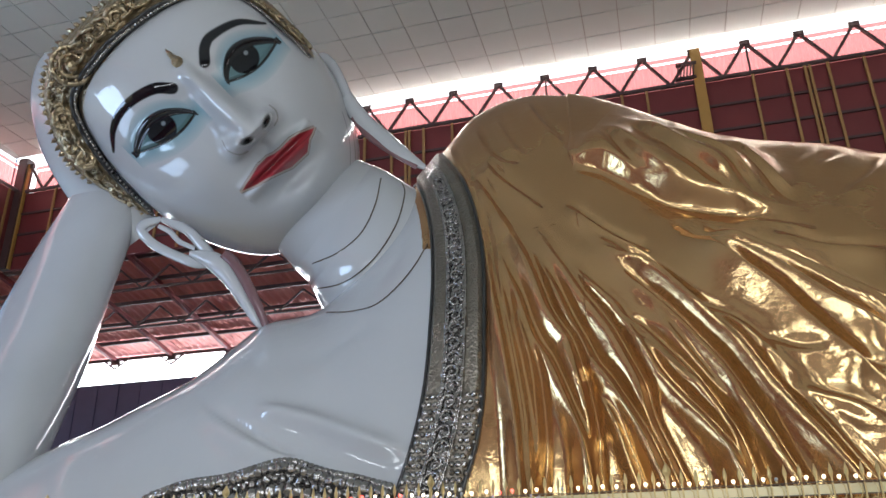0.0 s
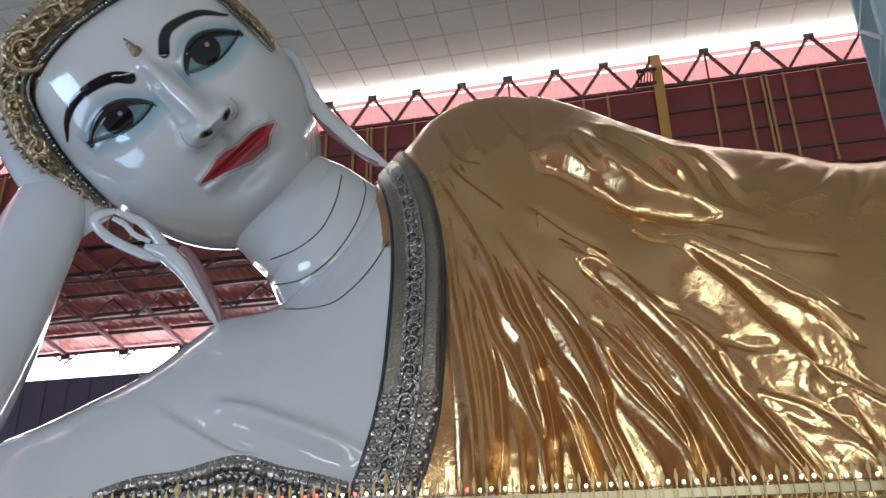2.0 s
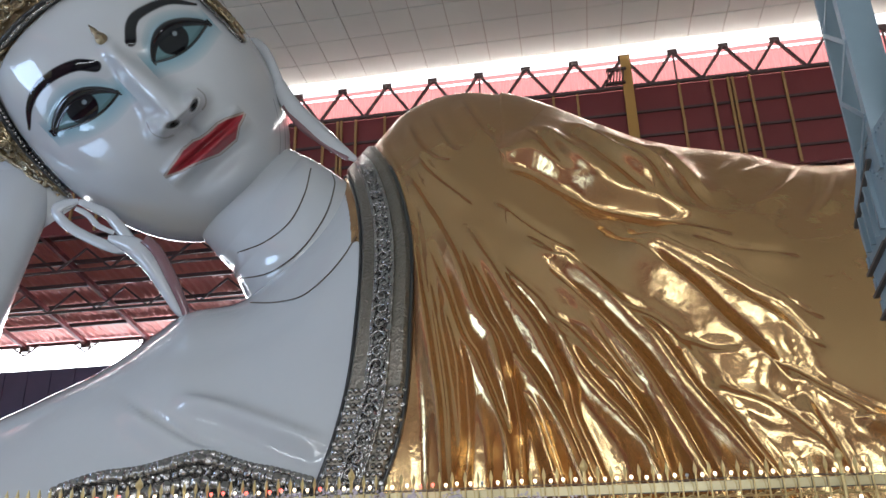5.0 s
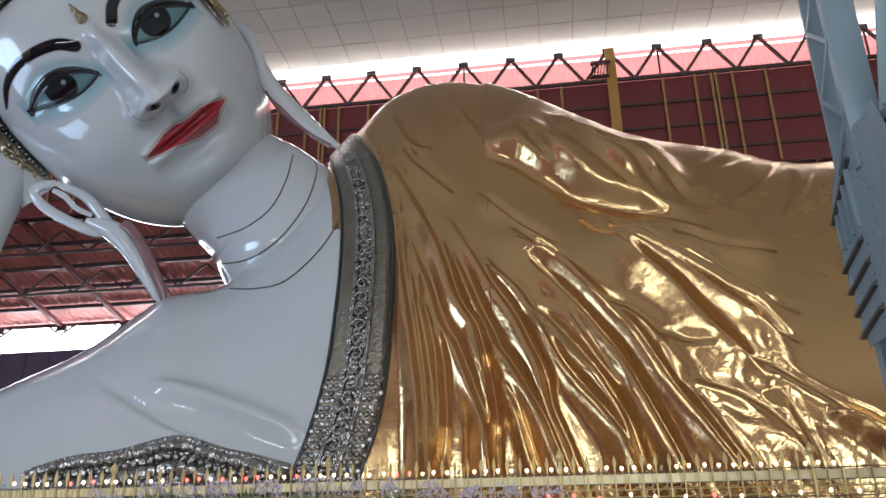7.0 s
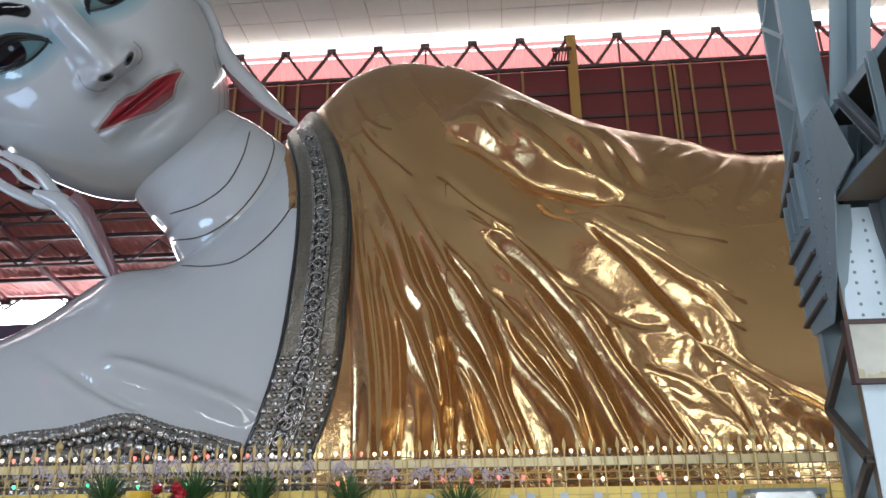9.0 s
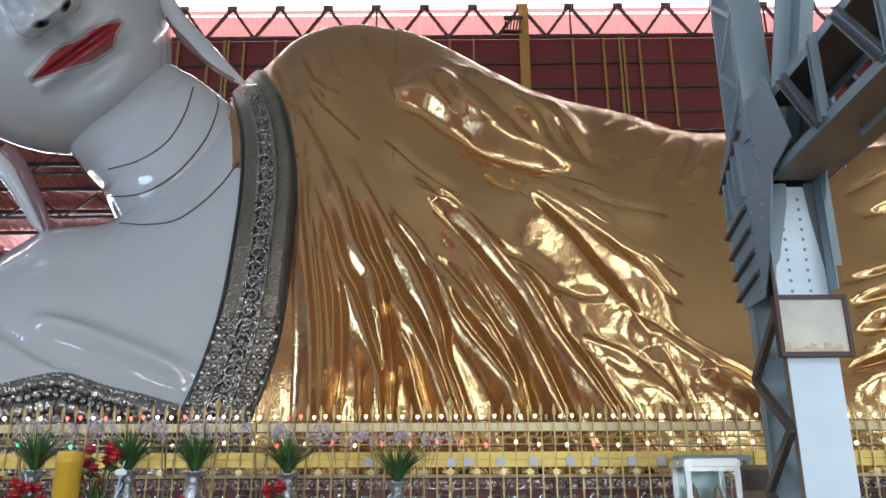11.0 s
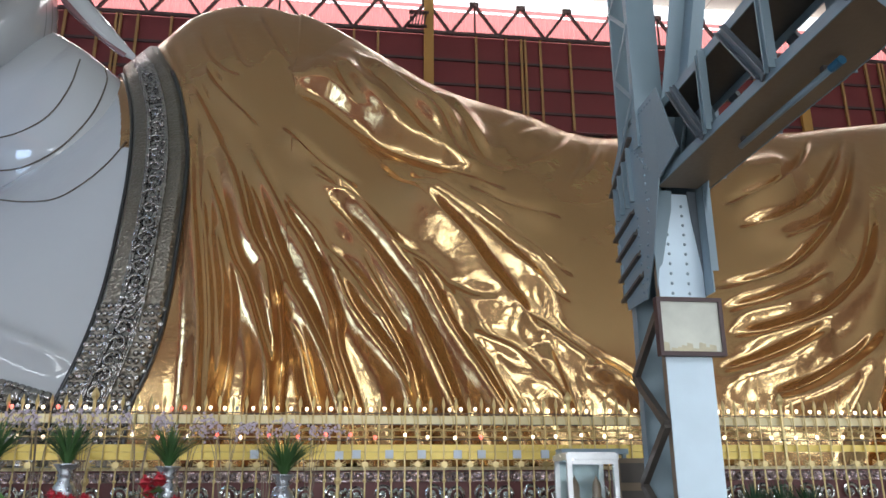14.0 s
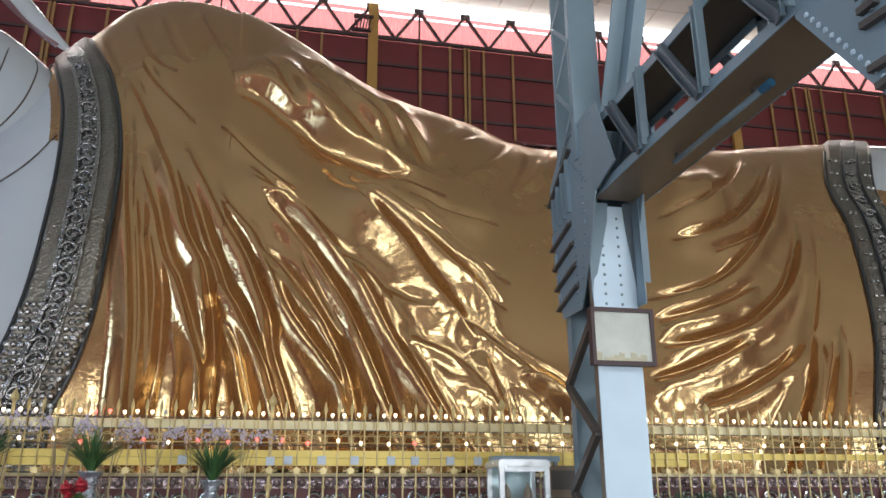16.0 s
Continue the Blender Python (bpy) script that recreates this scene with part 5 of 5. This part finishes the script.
girder = thing("lattice_girder", "grey-blue riveted lattice girder with a brown underside", "girder", at=(3.3, 5.3, 4.5))
GX0, GX1, GZ0, GZ1, GY0, GY1 = 3.08, 3.62, 4.5, 5.3, 3.6, 6.95
b = Bag()
b.box((GX0, GY0, GZ0), (GX1, GY1, GZ0 + 0.015))
part("bottom_plate", b, RUSTY, girder, "brown primed underside")
for x in (GX0 - 0.012, GX1):
    for z in (GZ0 - 0.005, GZ1 - 0.09):
        b = Bag()
        b.box((x, GY0, z), (x + 0.012, GY1, z + 0.095))
        part("chord_angle", b, STEEL, girder)
    s_ = -1 if x < 3.3 else 1
    for k in range(4):
        y = 6.76 - k * 1.02
        b = Bag()
        b.box((min(x, x + s_ * 0.02), y - 0.065, GZ0 + 0.09), (max(x, x + s_ * 0.02), y + 0.065, GZ1))
        b.box((min(x + s_ * 0.02, x + s_ * 0.07), y - 0.065, GZ0 + 0.02), (max(x + s_ * 0.02, x + s_ * 0.07), y - 0.05, GZ1 - 0.02))
        b.box((min(x + s_ * 0.02, x + s_ * 0.05), y + 0.03, GZ0 + 0.02), (max(x + s_ * 0.02, x + s_ * 0.05), y + 0.045, GZ1 - 0.02))
        part("upright", b, STEEL, girder)
        if k < 3:
            b = Bag()
            b.bar((x + s_ * 0.02, y - 0.42, GZ1 - 0.05), (x + s_ * 0.02, y - 0.93, GZ0 + 0.04), 0.11, 0.02, up=(1, 0, 0))
            b.bar((x + s_ * 0.04, y - 0.37, GZ1 - 0.05), (x + s_ * 0.04, y - 0.88, GZ0 + 0.04), 0.015, 0.06, up=(1, 0, 0))
            b.bar((x + s_ * 0.04, y - 0.47, GZ1 - 0.05), (x + s_ * 0.04, y - 0.98, GZ0 + 0.04), 0.015, 0.06, up=(1, 0, 0))
            part("diagonal", b, GREY_STEEL, girder, "dark grey channel")
b = Bag()
b.box((GX0, GY0, GZ1 - 0.012), (GX1, GY1, GZ1))
part("top_plate", b, STEEL_DARK, girder)
b = Bag()
TUBE_X = 3.37
b.tube([(TUBE_X, 5.81, 4.44), (TUBE_X, 4.5, 4.44)], 0.026, 10)
part("lamp_tube", b, STEEL, girder, "unlit tube lamp under the girder", True)
for y in (5.75, 4.58):
    b = Bag()
    b.box((TUBE_X - 0.02, y - 0.02, 4.45), (TUBE_X + 0.02, y + 0.02, 4.5))
    part("lamp_clip", b, STEEL_DARK, girder)
b = Bag()
b.tube([(TUBE_X, 4.5, 4.44), (TUBE_X, 4.38, 4.44)], 0.034, 10)
part("end_cap", b, mat("blue_cap", (0.02, 0.12, 0.22), 0.4), girder, "dark blue end cap")
inner = thing("steel_column", "grey-blue steel column with a riveted gusset head", "column", at=(3.28, 2.6, 0))
b = Bag()
b.box((3.07, 2.25, 0), (3.49, 2.27, 5.4))
b.box((3.07, 2.85, 0), (3.49, 2.87, 5.4))
part("plates", b, STEEL, inner)
POLY2 = [(3.68, 5.5), (3.68, 4.46), (3.14, 3.66), (2.84, 3.22), (2.25, 3.22), (2.25, 5.5)]
gusset("gusset_plate", POLY2, 3.07, 0.014, STEEL, inner)
gusset("gusset_plate", POLY2, 3.475, 0.014, STEEL, inner)
rivets("rivet_row", [(3.066, 3.58 + -0.0438 * k, 4.42 + -0.0637 * k) for k in range(14)], 0.02, STEEL_LIGHT, inner)
rivets("rivet_row", [(3.066, 3.40 + -0.0438 * k, 4.58 + -0.0637 * k) for k in range(12)], 0.02, GREY_STEEL, inner)
for (ya, za), (yb, zb) in (((3.16, 4.15), (3.03, 4.15)), ((3.16, 4.06), (2.94, 4.04)), ((3.16, 3.79), (3.0, 3.78)), ((3.13, 3.67), (2.99, 3.68))):
    b = Bag()
    b.bar((3.05, ya, za), (3.05, yb, zb), 0.05, 0.04)
    part("rib", b, STEEL_DARK, inner)

# sign board on the column
sign = thing("sign_board", "blank weathered cream board in a brown frame on the column", "sign", at=(3.27, 6.95, 3.08))
b = Bag()
b.box((2.975, 6.925, 2.84), (3.565, 6.985, 3.32))
part("panel", b, mat("weathered_cream", (0.64, 0.64, 0.56), 0.4, 0, 0.05, 12, 0.32, 3.5), sign)
for lo, hi in (((2.945, 6.90, 2.80), (3.595, 6.99, 2.84)), ((2.945, 6.90, 3.32), (3.595, 6.99, 3.36)), ((2.945, 6.90, 2.84), (2.98, 6.99, 3.32)), ((3.56, 6.90, 2.84), (3.595, 6.99, 3.32))):
    b = Bag()
    b.box(lo, hi)
    part("frame_side", b, TRUSS, sign, "brown frame")

STAIN = mat("rust_stain", (0.58, 0.52, 0.36), 0.5, 0, 0, 30, 0.3, 9)
rs = random.Random(8)
for k in range(9):
    b = Bag()
    x, h = 3.025 + k * 0.058 + rs.uniform(-0.02, 0.02), rs.uniform(0.05, 0.16)
    w = rs.uniform(0.03, 0.05)
    b.add([(x - w, 6.9235 - 0.0001 * k, 2.842), (x + w, 6.9235, 2.842), (x + w * 0.9, 6.9235, 2.842 + h * 0.5), (x - w * 0.8, 6.9235, 2.842 + h * 0.6)], [(0, 1, 2, 3)])
    part("stain", b, STAIN, sign, "rusty water stain")

# ---- offerings before the fence ----
TABLE_Z = 1.34
tbl = thing("offering_table", "long low-lit offering table covered in steel sheet", "table", at=(-2.6, 7.7, 0))
b = Bag()
b.box((-5.6, 7.2, TABLE_Z - 0.05), (0.4, 8.35, TABLE_Z))
part("tabletop", b, CHROME, tbl)
for x in (-5.5, -2.6, 0.3):
    for y in (7.3, 8.25):
        b = Bag()
        b.box((x - 0.03, y - 0.03, 0), (x + 0.03, y + 0.03, TABLE_Z - 0.05))
        part("leg", b, CHROME, tbl)


def blades(n, high, wide, seed):
    r = random.Random(seed)
    b = Bag()
    for k in range(n):
        a, sp_ = r.uniform(0, 6.283), r.uniform(0.1, 1) ** 0.7 * wide
        h = high * r.uniform(0.6, 1)
        d = Vector((math.cos(a), math.sin(a) * 0.6, 0))
        w = Vector((-math.sin(a), math.cos(a), 0)) * r.uniform(0.004, 0.009)
        pts = [d * sp_ * t ** 1.5 * 1.0 + Vector((0, 0, h * (t - 0.25 * sp_ / wide * t * t))) for t in (0, 0.35, 0.7, 1.0)]
        v = []
        for p, s_ in zip(pts, (1, 1, 0.75, 0.1)):
            v += [p - w * s_, p + w * s_]
        b.add(v, [(0, 1, 3, 2), (2, 3, 5, 4), (4, 5, 7, 6)])
    return b


def vase(x, y, z, seed):
    root = thing("vase", "turned pewter vase of green leaves on the offering table", "vase", "vases before the fence", at=(x, y, TABLE_Z))
    h = z - TABLE_Z
    b = Bag()
    b.lathe((0, 0, 0), [(0.001, 0), (0.09, 0), (0.09, 0.03), (0.05, 0.07), (0.06, 0.12), (0.10, h * 0.45), (0.102, h * 0.58), (0.06, h * 0.72), (0.055, h * 0.78), (0.075, h * 0.81), (0.06, h * 0.86), (0.105, h - 0.012), (0.115, h), (0.10, h), (0.05, h * 0.85)], 20)
    body = b.out("body", PEWTER, root, smooth=True)
    g = blades(150, 0.50, 0.50, seed).out("foliage", LEAF, root)
    g.location = (0, 0, h - 0.03)
    return root


def spray(x, y, z, seed, n=6):
    """Drooping twigs with small pale lilac blossoms."""
    r = random.Random(seed)
    root = thing("flower_spray", "artificial spray of pale lilac blossoms", "flowers", "lilac sprays before the fence", at=(x, y, TABLE_Z))
    tw, pet = Bag(), Bag()
    for k in range(n):
        a = r.uniform(0, 6.283)
        d = Vector((math.cos(a), 0.35 * math.sin(a), 0))
        L_ = r.uniform(0.18, 0.42)
        hh = z - TABLE_Z + r.uniform(-0.06, 0.05)
        pts = [Vector((0, 0, 0)), d * L_ * 0.3 + Vector((0, 0, hh * 0.75)), d * L_ * 0.7 + Vector((0, 0, hh)), d * L_ + Vector((0, 0, hh - 0.05))]
        q = [Vector(p) for p in smooth_line([tuple(p) for p in pts], 14)]
        tw.tube(q, 0.004, 4)
        for i in range(6, 14):
            for m in range(1 + i % 2):
                c = q[i] + Vector((r.gauss(0, 0.022), r.gauss(0, 0.02), r.gauss(0, 0.022)))
                for p in range(5):
                    t_ = p * 1.2566 + r.random()
                    e = Vector((math.cos(t_), r.uniform(-0.5, 0.5), math.sin(t_))) * 0.016
                    o = Vector((-e.z, 0, e.x)) * 0.4
                    pet.add([c, c + e * 0.6 + o, c + e, c + e * 0.6 - o], [(0, 1, 2, 3)])
    tw.out("stem", RUSTY, root)
    tagged(pet.out("blossom", LILAC, root), kind="stuff")
    return root


VY = 7.6
for i, (u, v) in enumerate(((-0.515, 0.036), (-0.398, 0.036), (-0.3158, 0.034), (-0.2004, 0.031), (-0.0649, 0.021))):
    vase(u * VY, VY, 1.6 + v * VY, 11 + i)
for i, (u, v) in enumerate(((-0.60, 0.085), (-0.53, 0.09), (-0.455, 0.088), (-0.41, 0.09), (-0.35, 0.088), (-0.30, 0.09), (-0.235, 0.085), (-0.185, 0.083), (-0.135, 0.08), (-0.085, 0.085), (-0.035, 0.08))):
    spray(u * 7.95, 7.95, 1.6 + v * 7.95, 40 + i)


def rose(c, r, seed, b, l):
    q = random.Random(seed)
    for layer, (n, rr, tilt) in enumerate(((3, 0.35, 0.2), (5, 0.65, 0.5), (7, 1.0, 0.9))):
        for k in range(n):
            a = 6.283 * k / n + layer + q.uniform(-0.2, 0.2)
            d, s_ = Vector((math.cos(a), math.sin(a), 0)), Vector((-math.sin(a), math.cos(a), 0))
            v = []
            for i in range(3):
                for j in (-1, 0, 1):
                    out = r * rr * (0.3 + 0.45 * i)
                    up = r * (0.2 + 0.5 * i) * (1.2 - tilt)
                    v.append(Vector(c) + d * out * (1 - 0.12 * abs(j)) + s_ * j * r * rr * 0.42 * (1 - 0.15 * i) + Vector((0, 0, up)))
            b.add(v, [(0, 1, 4, 3), (1, 2, 5, 4), (3, 4, 7, 6), (4, 5, 8, 7)])
    b.ball((c[0], c[1], c[2] + r * 0.35), r * 0.62, 8, 6)
    for k in range(3):
        a = q.uniform(0, 6.283)
        d, s_ = Vector((math.cos(a), math.sin(a), -0.4)), Vector((-math.sin(a), math.cos(a), 0))
        p = Vector(c) - Vector((0, 0, r * 0.4))
        l.add([p, p + d * r * 0.9 + s_ * r * 0.4, p + d * r * 1.8, p + d * r * 0.9 - s_ * r * 0.4], [(0, 1, 2, 3)])


def bouquet(x, y, z, n, seed, spread=0.16):
    r = random.Random(seed)
    root = thing("rose_bouquet", "bunch of dark red roses with green leaves", "flowers", "red bouquets before the fence", at=(x, y, TABLE_Z))
    p_, l_ = Bag(), Bag()
    for k in range(n):
        c = (r.uniform(-spread, spread), r.uniform(-0.08, 0.08), z - TABLE_Z + r.uniform(-0.13, 0.06))
        rose(c, r.uniform(0.055, 0.08), seed * 50 + k, p_, l_)
        l_.tube([(0, 0, 0), (c[0] * 0.6, c[1] * 0.6, c[2] * 0.6), c], 0.005, 4)
    tagged(p_.out("bloom", ROSE, root, "dark red rose blooms"), kind="stuff")
    l_.out("stem", LEAF, root)
    g = blades(50, (z - TABLE_Z) * 0.9, 0.2, seed).out("foliage", LEAF, root)
    return root


for i, (u, v, n) in enumerate(((-0.435, 0.052, 10), (-0.455, 0.02, 9), (-0.52, 0.01, 10), (-0.31, -0.005, 8), (-0.205, 0.004, 7), (-0.58, 0.03, 9))):
    bouquet(u * 7.3, 7.3, 1.6 + v * 7.3, n, 70 + i)
pole = thing("yellow_bollard", "yellow painted pole with a collar", "pole", at=(-0.472 * 6.9, 6.9, 0))
b = Bag()
b.lathe((0, 0, 0), [(0.10, 0), (0.105, 1.9), (0.11, 1.905), (0.11, 1.95), (0.105, 1.955), (0.105, 1.995), (0.10, 2.005), (0.001, 2.005)], 20)
b.out("shaft", mat("yellow_paint", (0.62, 0.38, 0.03), 0.4, 0, 0, 20, 0.15, 4), pole, smooth=True)
fruit = thing("green_bananas", "hand of green bananas among the offerings", "fruit", at=(-0.40 * 7.2, 7.25, TABLE_Z))
for k in range(7):
    b = Bag()
    b.tube([((k - 3) * 0.05, 0, 0.0), ((k - 3) * 0.056, -0.05, 0.10), ((k - 3) * 0.05, -0.05, 0.2), ((k - 3) * 0.03, 0, 0.27)], [0.008, 0.027, 0.027, 0.01], 7)
    b.out("banana", mat("green_banana", (0.10, 0.22, 0.04), 0.4), fruit, smooth=True)
spoon = thing("water_ladle", "white ladle standing among the offerings", "ladle", at=(-0.404 * 7.25, 7.2, TABLE_Z))
b = Bag()
b.tube([(-0.05, 0, 0.0), (-0.02, 0, 0.35), (0.02, 0, 0.6)], 0.008, 6)
b.out("handle", BOXGREY, spoon)
b = Bag()
b.ball((0.005, -0.02, 0.5), 0.06, 12, 7, scale=(1, 0.4, 0.55))
b.out("bowl", mat("white_plastic", (0.75, 0.78, 0.85), 0.3), spoon, smooth=True)
tray = thing("tray", "white tray with a row of dark holes", "tray", at=(-0.40 * 6.9, 6.95, TABLE_Z))
b = Bag()
b.box((-0.36, 0.0, 0.0), (0.36, 0.28, 0.16))
b.out("body", mat("pale_plastic", (0.72, 0.76, 0.82), 0.35), tray)
for k in range(6):
    b = Bag()
    b.tube([(-0.27 + k * 0.1, 0.004, 0.12), (-0.27 + k * 0.1, -0.004, 0.12)], 0.018, 10)
    b.out("hole", STEEL_DARK, tray)
tbl2 = thing("side_stand", "steel stand that carries the tray", "stand", at=(-0.40 * 6.9, 7.1, 0))
b = Bag()
b.box((-0.45, -0.18, TABLE_Z - 0.04), (0.45, 0.09, TABLE_Z - 0.001))
b.out("top", CHROME, tbl2)
for x in (-0.4, 0.4):
    for y in (-0.14, 0.05):
        b = Bag()
        b.box((x - 0.02, y - 0.02, 0), (x + 0.02, y + 0.02, TABLE_Z - 0.04))
        b.out("leg", CHROME, tbl2)

# glass display case beside the column
case = thing("display_case", "steel-framed glass case with small figures inside", "case", at=(2.53, 7.9, 0))
CASE_STEEL = mat("polished_case_steel", (0.88, 0.90, 0.90), 0.25, 0.55, 0.3, 14, 0.08, 5)
GLASS = bpy.data.materials.new("clear_glass")
GLASS.use_nodes = True
gp = GLASS.node_tree.nodes["Principled BSDF"]
gp.inputs["Transmission Weight"].default_value, gp.inputs["Roughness"].default_value, gp.inputs["Base Color"].default_value = 1.0, 0.02, (0.92, 0.97, 0.98, 1)
W0, W1, D0, D1, Z0, Z1 = -0.25, 0.28, 0.0, 0.5, 1.0, 1.9
b = Bag()
b.box((W0, D0, 0), (W1, D1, Z0))
b.out("base", CASE_STEEL, case)
b = Bag()
b.box((W0 - 0.01, D0 - 0.01, Z1), (W1 + 0.01, D1 + 0.01, Z1 + 0.06))
b.box((W0 + 0.01, D0 + 0.01, Z1 + 0.06), (W1 - 0.01, D1 - 0.01, Z1 + 0.075))
b.out("lid", CASE_STEEL, case, "polished steel lid")
for x in (W0, W1 - 0.05):
    for y in (D0, D1 - 0.035):
        b = Bag()
        b.box((x, y, Z0), (x + 0.05, y + 0.035, Z1))
        b.out("corner_post", CASE_STEEL, case)
for z in (Z0, Z1 - 0.045):
    b = Bag()
    b.box((W0 + 0.052, D0, z), (W1 - 0.052, D0 + 0.035, z + 0.043))
    b.out("cross_rail", CASE_STEEL, case)
b = Bag()
b.box((W0 + 0.035, D0 + 0.01, Z0), (W1 - 0.035, D0 + 0.016, Z1))
pane = b.out("pane", GLASS, case)
pane.visible_shadow = False
b = Bag()
b.box((W0 + 0.035, D1 - 0.02, Z0), (W1 - 0.035, D1 - 0.012, Z1))
b.out("back_panel", mat("pale_blue_panel", (0.55, 0.68, 0.70), 0.15, 0.5, 0, 20, 0.3, 5), case, "pale blue back panel")
for x in (-0.11, 0.12):
    b = Bag()
    b.lathe((x, 0.25, Z0), [(0.001, 0), (0.08, 0), (0.08, 0.35), (0.06, 0.40), (0.075, 0.48), (0.045, 0.56), (0.05, 0.62), (0.04, 0.68), (0.015, 0.72), (0.001, 0.76)], 12)
    b.out("figurine", RUSTY, case, "brown figurine", True)
ledge = thing("metal_ledge", "grey metal ledge hung with tools behind the case", "ledge", at=(2.7, 8.5, 0))
b = Bag()
b.box((-0.30, 0, 1.98), (0.45, 0.25, 2.04))
b.out("shelf", STEEL, ledge)
for x in (-0.27, 0.42):
    b = Bag()
    b.box((x - 0.02, 0.05, 0), (x + 0.02, 0.1, 1.98))
    b.out("leg", STEEL, ledge)
cab = thing("cabinet", "dark brown cabinet beside the column", "cabinet", at=(3.0, 8.3, 0))
b = Bag()
b.box((-0.05, 0, 0), (0.35, 0.2, 1.93))
b.out("body", RUSTY, cab)
for z in (0.3, 1.0, 1.68):
    b = Bag()
    b.box((-0.03, -0.012, z), (0.33, -0.001, z + 0.6 if z < 1.6 else z + 0.2))
    b.out("door", STEEL_DARK, cab)
slat = thing("striped_panel", "slanted yellow slatted panel on the beam", "panel", at=(0.268 * FY, FY - 0.07, 2.04))
for k in range(16):
    b = Bag()
    b.bar((-0.4 + k * 0.055, 0, 0), (-0.36 + k * 0.055, 0, 0.06), 0.012, 0.02, up=(0, 1, 0))
    b.out("slat", BEAM, slat)
for i, (u, v) in enumerate(((0.535, 0.015), (0.575, 0.02), (0.61, 0.005))):
    root = thing("potted_plant", "dark leafy pot plant before the fence", "plant", "pot plants", at=(u * 8.3, 8.3, 0))
    b = Bag()
    b.lathe((0, 0, 0), [(0.001, 0), (0.16, 0), (0.2, 1.2), (0.22, 1.2), (0.2, 1.22), (0.001, 1.2)], 16)
    b.out("pot", RUSTY, root, smooth=True)
    g = blades(190, 0.60, 0.34, 90 + i).out("foliage", mat("dark_leaf", (0.03, 0.07, 0.03), 0.5), root)
    g.location = (0, 0, 1.18)
# vent grille by the wall post
vent = thing("vent_grille", "dark slatted vent grille beside the yellow wall post", "vent", at=(0.0935 * WALL_Y, WALL_Y - 0.3, 1.6 + 0.665 * WALL_Y))
for k in range(6):
    b = Bag()
    b.bar((-0.3 + k * 0.12, 0, -0.32), (-0.2 + k * 0.12, 0, 0.28), 0.06, 0.1, up=(0, 1, 0))
    b.out("slat", TRUSS, vent)
b = Bag()
b.box((-0.38, 0.05, -0.38), (0.42, 0.25, -0.3))
b.out("frame", TRUSS, vent)
b = Bag()
b.box((-0.3, 0.05, 0.28), (0.5, 0.25, 0.36))
b.out("frame", TRUSS, vent)
